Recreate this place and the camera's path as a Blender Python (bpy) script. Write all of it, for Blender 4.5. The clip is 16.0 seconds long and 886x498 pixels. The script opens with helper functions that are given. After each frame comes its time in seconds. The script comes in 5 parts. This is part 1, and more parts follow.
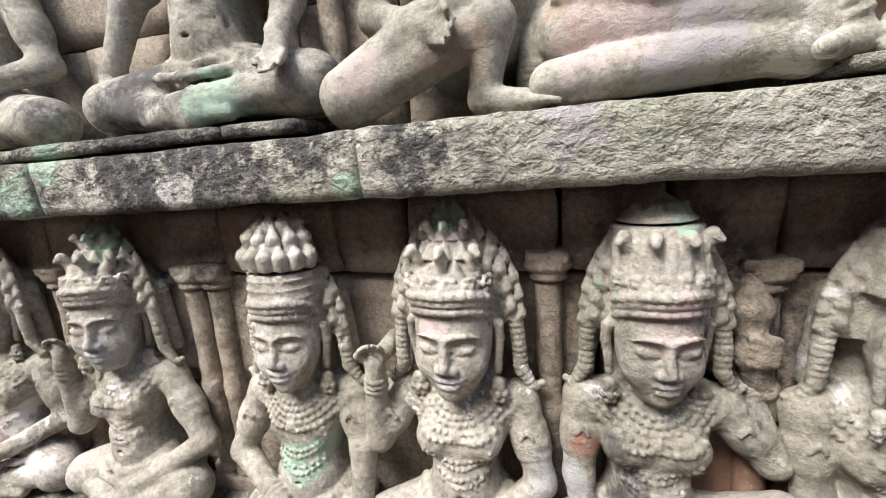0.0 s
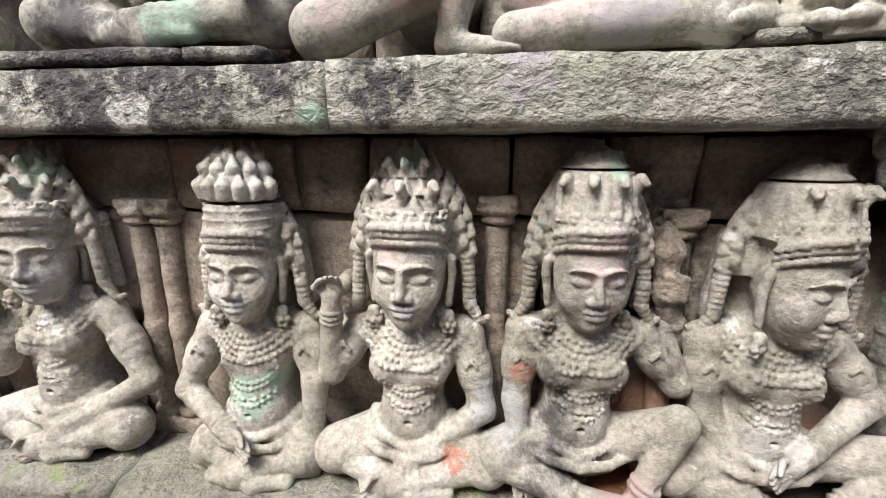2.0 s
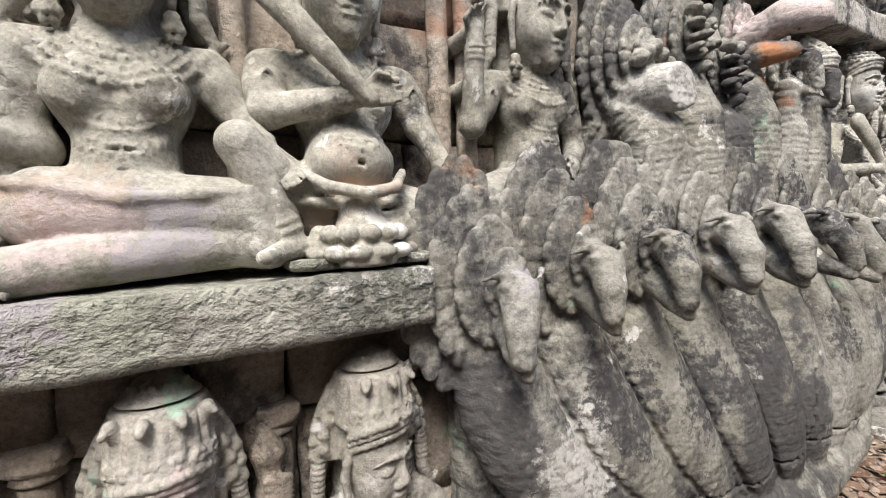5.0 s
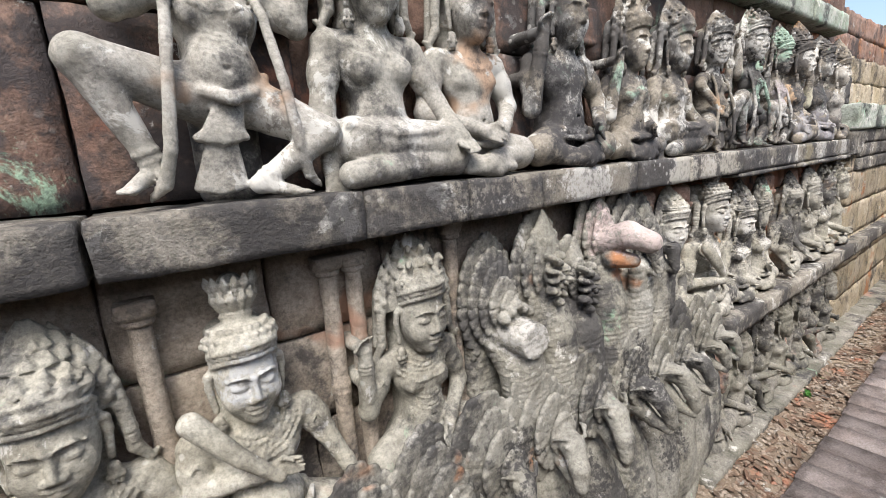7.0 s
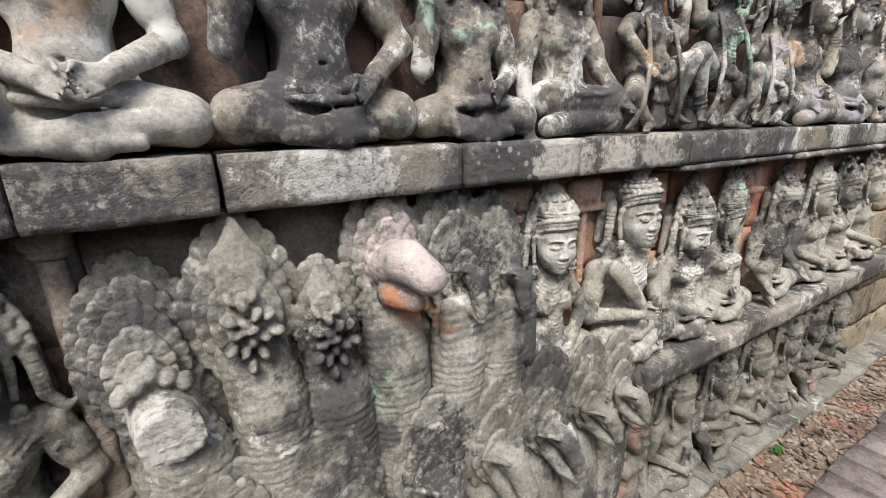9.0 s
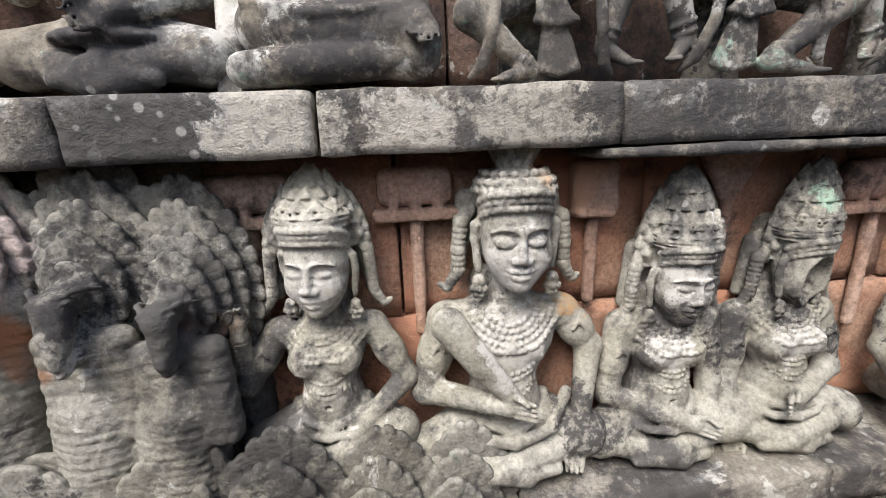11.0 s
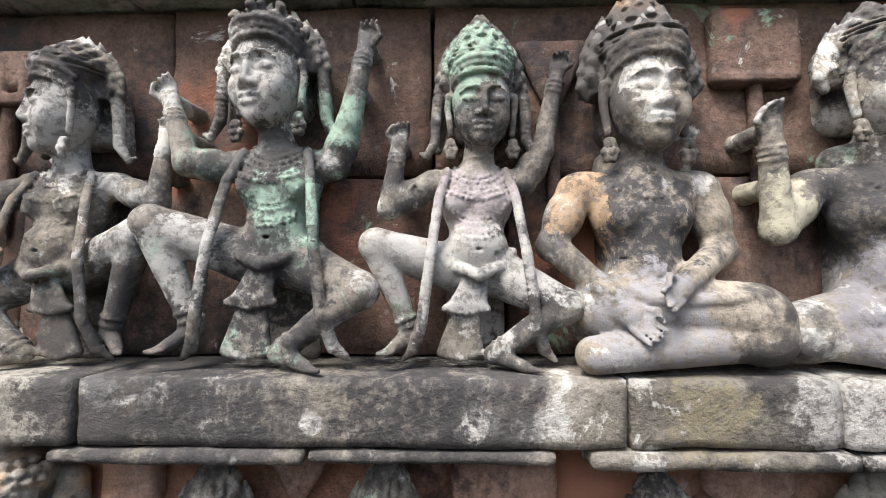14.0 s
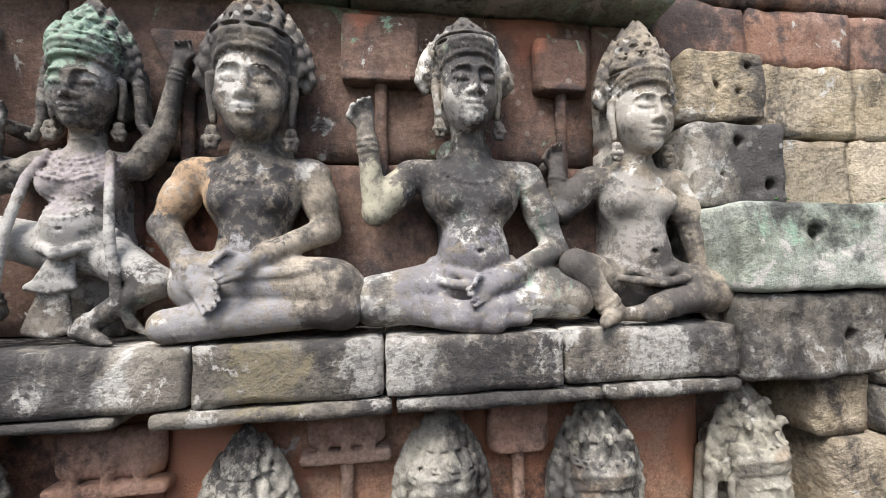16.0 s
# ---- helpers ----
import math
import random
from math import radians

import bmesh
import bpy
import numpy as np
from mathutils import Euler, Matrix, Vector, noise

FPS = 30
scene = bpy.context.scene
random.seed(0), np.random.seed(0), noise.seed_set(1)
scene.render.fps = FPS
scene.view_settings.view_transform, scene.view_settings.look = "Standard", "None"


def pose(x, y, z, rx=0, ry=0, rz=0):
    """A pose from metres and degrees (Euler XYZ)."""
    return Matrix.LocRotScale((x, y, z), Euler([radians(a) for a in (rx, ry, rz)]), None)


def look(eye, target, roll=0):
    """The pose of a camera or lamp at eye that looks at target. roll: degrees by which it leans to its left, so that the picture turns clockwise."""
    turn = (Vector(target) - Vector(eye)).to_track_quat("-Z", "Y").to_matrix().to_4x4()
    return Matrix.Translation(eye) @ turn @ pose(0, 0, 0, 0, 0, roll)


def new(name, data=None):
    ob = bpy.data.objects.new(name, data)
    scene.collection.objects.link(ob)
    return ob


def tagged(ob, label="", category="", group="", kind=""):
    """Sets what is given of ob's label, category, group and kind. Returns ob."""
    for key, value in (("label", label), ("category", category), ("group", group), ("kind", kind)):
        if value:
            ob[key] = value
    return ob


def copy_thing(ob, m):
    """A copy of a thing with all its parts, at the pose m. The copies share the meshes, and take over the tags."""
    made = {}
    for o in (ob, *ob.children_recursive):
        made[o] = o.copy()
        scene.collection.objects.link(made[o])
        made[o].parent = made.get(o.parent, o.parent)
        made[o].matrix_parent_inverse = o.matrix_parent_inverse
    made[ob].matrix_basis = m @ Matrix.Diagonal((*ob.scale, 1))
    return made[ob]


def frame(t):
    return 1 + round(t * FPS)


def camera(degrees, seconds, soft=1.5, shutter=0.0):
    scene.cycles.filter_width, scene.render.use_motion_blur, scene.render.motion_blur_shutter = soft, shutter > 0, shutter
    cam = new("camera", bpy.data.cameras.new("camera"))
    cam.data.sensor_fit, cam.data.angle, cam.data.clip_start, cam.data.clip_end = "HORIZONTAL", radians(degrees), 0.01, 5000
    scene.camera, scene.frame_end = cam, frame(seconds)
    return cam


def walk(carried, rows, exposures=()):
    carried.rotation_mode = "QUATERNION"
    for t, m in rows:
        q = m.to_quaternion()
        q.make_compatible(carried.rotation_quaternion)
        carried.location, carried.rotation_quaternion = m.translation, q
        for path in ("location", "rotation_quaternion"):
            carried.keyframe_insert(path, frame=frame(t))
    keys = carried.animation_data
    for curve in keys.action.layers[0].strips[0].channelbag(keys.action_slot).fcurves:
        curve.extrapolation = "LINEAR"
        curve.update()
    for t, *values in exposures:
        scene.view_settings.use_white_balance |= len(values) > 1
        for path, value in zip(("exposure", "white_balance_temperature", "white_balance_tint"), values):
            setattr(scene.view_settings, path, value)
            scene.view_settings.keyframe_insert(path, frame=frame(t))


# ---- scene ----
cam = camera(93.4, 16.0, soft=0.9)
PATH = [
    (0, (0.426, -0.737, 0.927), (-0.094, 1.152, 0.528), -4.4),
    (0.5, (0.373, -0.788, 0.867), (-0.244, 1.052, 0.383), -2.4),
    (1, (0.358, -0.82, 0.849), (-0.248, 1.02, 0.351), -1.5),
    (1.5, (0.374, -0.825, 0.85), (-0.096, 1.058, 0.366), -0.8),
    (2, (0.415, -0.814, 0.844), (0.148, 1.112, 0.377), -0.0),
    (2.5, (0.456, -0.803, 0.84), (0.447, 1.157, 0.44), 0.3),
    (3, (0.499, -0.798, 0.861), (0.679, 1.161, 0.501), 0.2),
    (3.5, (0.542, -0.798, 0.885), (0.908, 1.146, 0.588), -0.2),
    (4, (0.57, -0.797, 0.915), (1.129, 1.107, 0.669), -0.5),
    (4.5, (0.618, -0.809, 0.981), (1.389, 1.027, 0.798), -1.2),
    (5, (0.692, -0.82, 1.087), (1.645, 0.933, 0.951), -2.3),
    (5.2, (0.726, -0.821, 1.163), (1.744, 0.896, 1.037), -2.7),
    (7.3, (0.862, -1.13, 2.118), (1.971, 0.477, 1.685), -3.9),
    (7.5, (0.959, -1.159, 2.113), (2.037, 0.468, 1.675), -4.0),
    (8, (1.22, -1.139, 2.085), (2.214, 0.526, 1.597), -3.7),
    (8.5, (1.612, -1.067, 2.074), (2.644, 0.562, 1.543), -1.7),
    (9, (1.994, -1.059, 2.061), (2.946, 0.61, 1.503), -1.5),
    (9.2, (2.169, -1.079, 2.069), (3.051, 0.622, 1.494), -0.3),
    (11.3, (3.491, -0.867, 1.841), (3.621, 1.058, 1.318), -1.1),
    (11.5, (3.607, -0.834, 1.796), (3.717, 1.097, 1.287), -0.1),
    (12, (3.918, -0.711, 1.841), (4.095, 1.22, 1.35), 0.4),
    (12.5, (4.224, -0.733, 1.875), (4.371, 1.218, 1.462), -0.1),
    (13, (4.506, -0.839, 2.058), (4.526, 1.145, 1.811), -0.2),
    (13.5, (4.577, -0.898, 2.172), (4.501, 1.1, 2.174), -0.4),
    (14, (4.594, -0.848, 2.217), (4.548, 1.147, 2.356), -0.1),
    (14.3, (4.629, -0.811, 2.214), (4.661, 1.179, 2.402), 0.1),
    (14.5, (4.664, -0.788, 2.216), (4.78, 1.199, 2.418), 0.1),
    (15, (4.892, -0.824, 2.224), (5.154, 1.149, 2.428), 0.5),
    (15.1, (4.977, -0.861, 2.24), (5.247, 1.112, 2.426), 0.5),
    (15.5, (5.201, -0.949, 2.232), (5.526, 1.018, 2.392), 0.1),
    (16, (5.351, -0.984, 2.177), (5.65, 0.992, 2.267), -1.1),
]
walk(cam, [(t, look(eye, target, roll)) for t, eye, target, roll in PATH],
     [(0.0, 1.2), (4.5, 1.12), (5.2, 0.98), (7.5, 0.84), (9.2, 0.7), (11.5, 0.82), (13.5, 0.98), (15.0, 0.94), (16.0, 0.8)])

# ---- light ----
world = bpy.data.worlds.new("overcast_sky")
scene.world = world
world.use_nodes = True
wn = world.node_tree.nodes
sky = wn.new("ShaderNodeTexSky")
sky.sky_type = "NISHITA"
sky.sun_disc = False
sky.sun_elevation, sky.sun_rotation = radians(54), radians(206)
sky.air_density, sky.dust_density = 1.0, 3.0
world.node_tree.links.new(sky.outputs[0], wn["Background"].inputs[0])
wn["Background"].inputs[1].default_value = 0.15
sun = new("sun", bpy.data.lights.new("sun", "SUN"))
sun.data.energy, sun.data.angle, sun.data.color = 3.0, radians(26), (1.0, 0.98, 0.965)
sun.matrix_world = look((-3.2, -4.4, 8.0), (0, 0, 0))


# ---- materials ----
def stone(name, c1, c2, dark=0.35, dark_col=(0.05, 0.048, 0.05), pale=0.3, pale_col=(0.56, 0.54, 0.49), green=0.25,
          green_col=(0.3, 0.42, 0.3), warm=0.0, warm_col=(0.42, 0.2, 0.1), grain=0.8, vary=0.25, rough=0.92, chisel=0.0, skin=0.0, patches=()):
    """Weathered stone: two base tones, black lichen, pale lichen, green growth, warm stains, fine grain."""
    m = bpy.data.materials.new(name)
    m.use_nodes = True
    nt = m.node_tree
    n, l = nt.nodes, nt.links
    bsdf = n["Principled BSDF"]
    bsdf.inputs["Roughness"].default_value = rough
    bsdf.inputs["Specular IOR Level"].default_value = 0.25
    geo = n.new("ShaderNodeNewGeometry")
    info = n.new("ShaderNodeObjectInfo")

    def noise_tex(scale, detail=5, r=0.6, stretch=None, dist=0.0):
        t = n.new("ShaderNodeTexNoise")
        t.inputs["Scale"].default_value, t.inputs["Detail"].default_value = scale, detail
        t.inputs["Roughness"].default_value, t.inputs["Distortion"].default_value = r, dist
        if stretch:
            mp = n.new("ShaderNodeMapping")
            mp.inputs["Scale"].default_value = stretch
            mp.inputs["Rotation"].default_value = (0, radians(12), 0)
            l.new(geo.outputs["Position"], mp.inputs[0])
            l.new(mp.outputs[0], t.inputs["Vector"])
        else:
            l.new(geo.outputs["Position"], t.inputs["Vector"])
        return t.outputs["Fac"]

    def ramp(fac, lo, hi):
        r = n.new("ShaderNodeMapRange")
        r.interpolation_type = "SMOOTHSTEP"
        r.inputs[1].default_value, r.inputs[2].default_value = lo, hi
        l.new(fac, r.inputs[0])
        return r.outputs[0]

    def mix(fac, a, b, mode="MIX"):
        x = n.new("ShaderNodeMix")
        x.data_type, x.blend_type = "RGBA", mode
        for sock, v in ((x.inputs[0], fac), (x.inputs[6], a), (x.inputs[7], b)):
            if hasattr(v, "is_linked"):
                l.new(v, sock)
            elif isinstance(v, (int, float)):
                sock.default_value = v
            else:
                sock.default_value = (*v, 1)
        return x.outputs[2]

    def math_node(op, a, b):
        x = n.new("ShaderNodeMath")
        x.operation = op
        for sock, v in ((x.inputs[0], a), (x.inputs[1], b)):
            if hasattr(v, "is_linked"):
                l.new(v, sock)
            else:
                sock.default_value = v
        return x.outputs[0]

    fine = noise_tex(85, 8, 0.78)
    col = mix(ramp(noise_tex(3.2, 5), 0.38, 0.64), c1, c2)
    col = mix(ramp(noise_tex(9, 7, 0.66), 0.46, 0.66), col, mix(1.0, col, (0.66, 0.65, 0.64), "MULTIPLY"))
    col = mix(1.0, col, mix(ramp(fine, 0.34, 0.62), (0.66, 0.66, 0.66), (1.1, 1.1, 1.1)), "MULTIPLY")
    if warm:
        col = mix(ramp(noise_tex(2.3, 4, 0.55), 0.66 - 0.28 * warm, 0.73 - 0.28 * warm), col, warm_col)
    if pale:
        col = mix(ramp(noise_tex(5.5, 8, 0.72, dist=0.4), 0.67 - 0.26 * pale, 0.71 - 0.26 * pale), col, pale_col)
    if green:
        col = mix(ramp(noise_tex(4.1, 9, 0.75, dist=0.6), 0.68 - 0.26 * green, 0.75 - 0.26 * green), col, green_col)
    if dark:
        n1 = noise_tex(2.4, 6, 0.6, (1.15, 1.0, 0.75), 0.4)
        n2 = noise_tex(19, 9, 0.75)
        both = math_node("ADD", math_node("MULTIPLY", n1, 0.62), math_node("MULTIPLY", n2, 0.38))
        veil = math_node("MULTIPLY", ramp(both, 0.565 - 0.19 * dark, 0.665 - 0.19 * dark), 0.84)
        col = mix(veil, col, dark_col)
    if pale:
        spots = n.new("ShaderNodeTexVoronoi")
        spots.inputs["Scale"].default_value = 21
        l.new(geo.outputs["Position"], spots.inputs["Vector"])
        sp = math_node("MULTIPLY", ramp(spots.outputs["Distance"], 0.24, 0.16), ramp(noise_tex(1.9, 4), 0.5, 0.66))
        col = mix(math_node("MULTIPLY", sp, pale), col, (0.66, 0.65, 0.6))
    if patches:
        # stains and growths with a place of their own on the stone: (x, z, radius, colour)
        flat = n.new("ShaderNodeMapping")
        flat.inputs["Scale"].default_value = (1.0, 0.15, 1.0)
        l.new(geo.outputs["Position"], flat.inputs[0])
        ragged = math_node("MULTIPLY", math_node("SUBTRACT", noise_tex(17, 9, 0.72), 0.5), 3.4)
        speck = math_node("ADD", math_node("MULTIPLY", ramp(noise_tex(48, 5, 0.7), 0.4, 0.54), 0.6), 0.32)
        for px, pz, pr, pc in patches:
            dist = n.new("ShaderNodeVectorMath")
            dist.operation = "DISTANCE"
            dist.inputs[1].default_value = (px, 0.0, pz)
            l.new(flat.outputs[0], dist.inputs[0])
            field = math_node("ADD", math_node("DIVIDE", dist.outputs["Value"], pr), ragged)
            col = mix(math_node("MULTIPLY", ramp(field, 1.12, 0.85), speck), col, pc)
    shade = n.new("ShaderNodeMapRange")
    shade.inputs[3].default_value, shade.inputs[4].default_value = 1.0 - vary, 1.0
    l.new(info.outputs["Random"], shade.inputs[0])
    col = mix(1.0, col, shade.outputs[0], "MULTIPLY")
    l.new(col, bsdf.inputs["Base Color"])
    h1 = math_node("MULTIPLY", noise_tex(190, 4, 0.7), 0.3)
    h2 = noise_tex(26, 6, 0.65)
    h = math_node("ADD", h1, h2)
    if chisel:
        h = math_node("ADD", h, math_node("MULTIPLY", noise_tex(30, 4, 0.6, (1.0, 1.0, 1.25), 0.0), chisel))
    if skin:
        v = n.new("ShaderNodeTexVoronoi")
        v.inputs["Scale"].default_value = 46
        mp = n.new("ShaderNodeMapping")
        mp.inputs["Scale"].default_value = (1.0, 1.0, 1.5)
        l.new(geo.outputs["Position"], mp.inputs[0])
        l.new(mp.outputs[0], v.inputs["Vector"])
        h = math_node("SUBTRACT", h, math_node("MULTIPLY", v.outputs["Distance"], skin))
    b = n.new("ShaderNodeBump")
    b.inputs["Strength"].default_value, b.inputs["Distance"].default_value = 1.0 * grain, 0.016
    l.new(h, b.inputs["Height"])
    l.new(b.outputs[0], bsdf.inputs["Normal"])
    return m


BLACK_L, WHITE_L, GREEN_L = (0.055, 0.052, 0.052), (0.5, 0.48, 0.44), (0.33, 0.45, 0.35)
PINK_L, RUST_L, BLUE_L = (0.5, 0.41, 0.38), (0.38, 0.17, 0.12), (0.41, 0.415, 0.41)
M_ROW1 = stone("sandstone_lower_row", grain=0.62, c1=(0.35, 0.325, 0.265), c2=(0.47, 0.435, 0.38), dark=0.08, pale=0.3, pale_col=(0.56, 0.54, 0.51), green=0.2, green_col=(0.3, 0.42, 0.34), warm=0.22, warm_col=(0.38, 0.27, 0.25), patches=((-0.13, 0.3, 0.05, GREEN_L), (-0.08, 0.34, 0.03, GREEN_L), (-0.12, 0.53, 0.026, BLUE_L), (0.235, 0.545, 0.026, BLUE_L), (0.21, 0.64, 0.03, PINK_L), (0.6, 0.555, 0.02, BLUE_L), (0.6, 0.65, 0.05, PINK_L), (0.47, 0.385, 0.025, RUST_L), (0.33, 0.2, 0.03, RUST_L), (-0.6, 0.82, 0.05, GREEN_L), (-0.62, 0.55, 0.04, BLUE_L), (0.95, 0.3, 0.05, WHITE_L), (-0.1, 0.8, 0.05, WHITE_L), (0.24, 0.83, 0.03, GREEN_L), (0.62, 0.82, 0.022, GREEN_L), (0.43, 0.3, 0.06, BLUE_L)))
M_ROW2 = stone("sandstone_middle_row", grain=0.45, c1=(0.34, 0.32, 0.26), c2=(0.43, 0.41, 0.355), dark=0.38, pale=0.3, green=0.1, warm=0.14, warm_col=(0.44, 0.3, 0.19), patches=((3.12, 1.6, 0.07, WHITE_L), (3.6, 1.62, 0.08, WHITE_L), (3.6, 1.4, 0.1, WHITE_L), (4.04, 1.52, 0.07, WHITE_L), (4.04, 1.33, 0.06, WHITE_L), (4.41, 1.33, 0.07, WHITE_L), (4.22, 1.32, 0.07, BLACK_L), (4.05, 1.43, 0.06, BLACK_L), (4.4, 1.42, 0.06, BLACK_L), (4.58, 1.3, 0.06, BLACK_L), (4.42, 1.73, 0.032, GREEN_L), (4.9, 1.35, 0.14, BLACK_L), (5.0, 1.75, 0.08, BLACK_L), (3.78, 1.48, 0.05, (0.44, 0.27, 0.13)), (3.8, 1.15, 0.1, BLACK_L), (0.95, 1.6, 0.07, BLUE_L), (-0.2, 1.08, 0.06, GREEN_L), (0.62, 1.07, 0.08, (0.36, 0.34, 0.34)), (0.1, 1.1, 0.06, PINK_L), (1.48, 1.1, 0.06, BLACK_L)))
M_ROW2A = stone("clean_grey_sandstone", c1=(0.34, 0.32, 0.26), c2=(0.44, 0.42, 0.36), grain=0.5, dark=0.12, pale=0.34, green=0.16, warm=0.16, warm_col=(0.42, 0.31, 0.24), patches=((0.95, 1.6, 0.07, BLUE_L), (0.62, 1.07, 0.08, (0.36, 0.33, 0.34)), (0.1, 1.1, 0.06, PINK_L), (1.48, 1.1, 0.06, BLACK_L), (0.5, 1.1, 0.07, PINK_L)))
M_ROW3 = stone("sandstone_upper_row", grain=0.45, c1=(0.25, 0.22, 0.175), c2=(0.37, 0.33, 0.27), dark=0.64, pale=0.62, green=0.42, green_col=(0.36, 0.48, 0.37), warm=0.12, warm_col=(0.42, 0.27, 0.15), patches=((5.56, 2.6, 0.06, WHITE_L), (5.54, 2.35, 0.15, BLACK_L), (5.55, 2.7, 0.07, BLACK_L), (5.33, 2.38, 0.09, (0.46, 0.43, 0.32)), (5.55, 2.1, 0.16, (0.22, 0.21, 0.22)), (3.67, 2.55, 0.1, WHITE_L), (2.28, 2.3, 0.16, BLACK_L), (2.28, 2.08, 0.14, BLACK_L), (2.8, 2.1, 0.1, BLACK_L), (3.2, 2.1, 0.1, BLACK_L)))
M_LICHEN3 = stone("lichen_covered_sandstone", grain=0.45, c1=(0.26, 0.23, 0.19), c2=(0.38, 0.345, 0.29), dark=0.64, pale=0.5, green=0.46, green_col=(0.38, 0.5, 0.4), patches=((4.65, 2.74, 0.09, GREEN_L), (4.62, 2.63, 0.035, GREEN_L), (4.65, 2.24, 0.15, WHITE_L), (4.5, 2.25, 0.1, WHITE_L), (4.78, 2.25, 0.08, WHITE_L), (4.65, 2.4, 0.08, (0.4, 0.35, 0.35)), (4.24, 2.36, 0.1, GREEN_L), (4.16, 2.65, 0.09, WHITE_L), (4.32, 2.6, 0.08, GREEN_L), (4.02, 2.25, 0.1, WHITE_L), (4.18, 2.2, 0.14, BLACK_L), (4.66, 2.56, 0.06, BLACK_L)))
M_WARM3 = stone("warm_stained_sandstone", grain=0.45, c1=(0.28, 0.24, 0.185), c2=(0.39, 0.34, 0.27), dark=0.66, pale=0.42, green=0.12, warm=0.2, warm_col=(0.44, 0.28, 0.15), patches=((5.02, 2.645, 0.05, WHITE_L), (5.03, 2.57, 0.03, WHITE_L), (5.0, 2.36, 0.12, BLACK_L), (5.03, 2.3, 0.1, BLACK_L), (4.87, 2.4, 0.08, (0.42, 0.29, 0.18)), (5.0, 2.1, 0.14, (0.3, 0.29, 0.29)), (6.05, 2.56, 0.08, (0.4, 0.37, 0.32)), (6.04, 2.3, 0.12, (0.3, 0.28, 0.25))))
M_PALE3 = stone("pale_clean_sandstone", grain=0.45, c1=(0.36, 0.34, 0.29), c2=(0.48, 0.45, 0.4), dark=0.3, pale=0.5, green=0.1, warm=0.2, warm_col=(0.42, 0.29, 0.2))
M_LEDGE1 = stone("sandstone_lower_ledge", (0.33, 0.33, 0.26), (0.45, 0.43, 0.37), dark=0.46, pale=0.3, green=0.3, green_col=(0.3, 0.44, 0.35), chisel=1.8, warm=0.14, warm_col=(0.38, 0.31, 0.33), grain=1.0, patches=((-0.42, 0.97, 0.12, BLACK_L), (-0.2, 0.94, 0.11, BLACK_L), (0.0, 0.99, 0.07, BLACK_L), (0.2, 0.95, 0.06, BLACK_L), (-0.3, 0.91, 0.05, WHITE_L), (0.07, 0.9, 0.03, GREEN_L), (-0.75, 0.92, 0.06, GREEN_L), (-0.9, 0.95, 0.1, WHITE_L), (0.95, 0.95, 0.12, (0.12, 0.12, 0.1)), (0.45, 0.99, 0.06, (0.35, 0.32, 0.32)), (-0.65, 1.0, 0.05, GREEN_L)))
M_LEDGE2 = stone("sandstone_upper_ledge", (0.25, 0.225, 0.185), (0.36, 0.33, 0.28), dark=0.62, pale=0.46, green=0.16, chisel=0.3, warm=0.12, grain=0.9, patches=((4.31, 1.93, 0.022, WHITE_L), (4.63, 1.925, 0.035, WHITE_L), (4.8, 1.925, 0.03, WHITE_L), (5.36, 1.96, 0.09, WHITE_L), (2.3, 1.94, 0.14, WHITE_L), (3.05, 1.95, 0.1, WHITE_L), (1.75, 1.95, 0.14, BLACK_L), (4.1, 1.98, 0.13, BLACK_L), (3.62, 1.95, 0.12, (0.42, 0.39, 0.33)), (3.1, 1.93, 0.13, (0.44, 0.41, 0.35)), (5.65, 1.95, 0.12, BLACK_L), (4.5, 1.95, 0.14, BLACK_L), (6.05, 1.95, 0.1, WHITE_L), (3.35, 1.93, 0.09, (0.5, 0.46, 0.4)), (5.1, 1.94, 0.08, (0.3, 0.26, 0.17))))
M_NAGA = stone("sandstone_serpent", (0.27, 0.255, 0.21), (0.36, 0.345, 0.3), skin=0.25, grain=0.6, dark=0.48, pale=0.25, green=0.2, warm=0.08, patches=((2.44, 1.73, 0.1, PINK_L), (1.26, 0.93, 0.06, (0.4, 0.37, 0.37)), (1.55, 0.62, 0.13, BLACK_L), (1.85, 0.6, 0.12, BLACK_L), (1.75, 1.0, 0.1, BLACK_L), (2.1, 0.7, 0.12, BLACK_L), (1.84, 1.43, 0.08, WHITE_L), (2.5, 1.1, 0.12, BLACK_L), (2.2, 1.5, 0.1, BLACK_L), (1.4, 0.5, 0.1, WHITE_L), (2.75, 0.6, 0.12, BLACK_L), (2.7, 1.65, 0.1, BLACK_L)))
M_BACK1 = stone("sandstone_back_wall", (0.38, 0.32, 0.255), (0.46, 0.4, 0.33), dark=0.2, pale=0.16, green=0.12, warm=0.3, warm_col=(0.4, 0.25, 0.18), grain=0.8)
M_ROW1D = stone("dark_sandstone_lower_row", grain=0.45, c1=(0.22, 0.21, 0.17), c2=(0.32, 0.3, 0.26), dark=0.45, pale=0.25, green=0.2, warm=0.2, warm_col=(0.34, 0.22, 0.17))
M_PLINTH = stone("mossy_plinth_stone", (0.25, 0.24, 0.19), (0.35, 0.33, 0.28), dark=0.3, pale=0.25, green=0.42, green_col=(0.25, 0.3, 0.13), warm=0.2, chisel=1.2, grain=1.0)
M_RED = stone("red_stained_sandstone", (0.5, 0.25, 0.16), (0.54, 0.35, 0.25), dark=0.14, pale=0.1, green=0.05, warm=0.5, warm_col=(0.5, 0.25, 0.16))
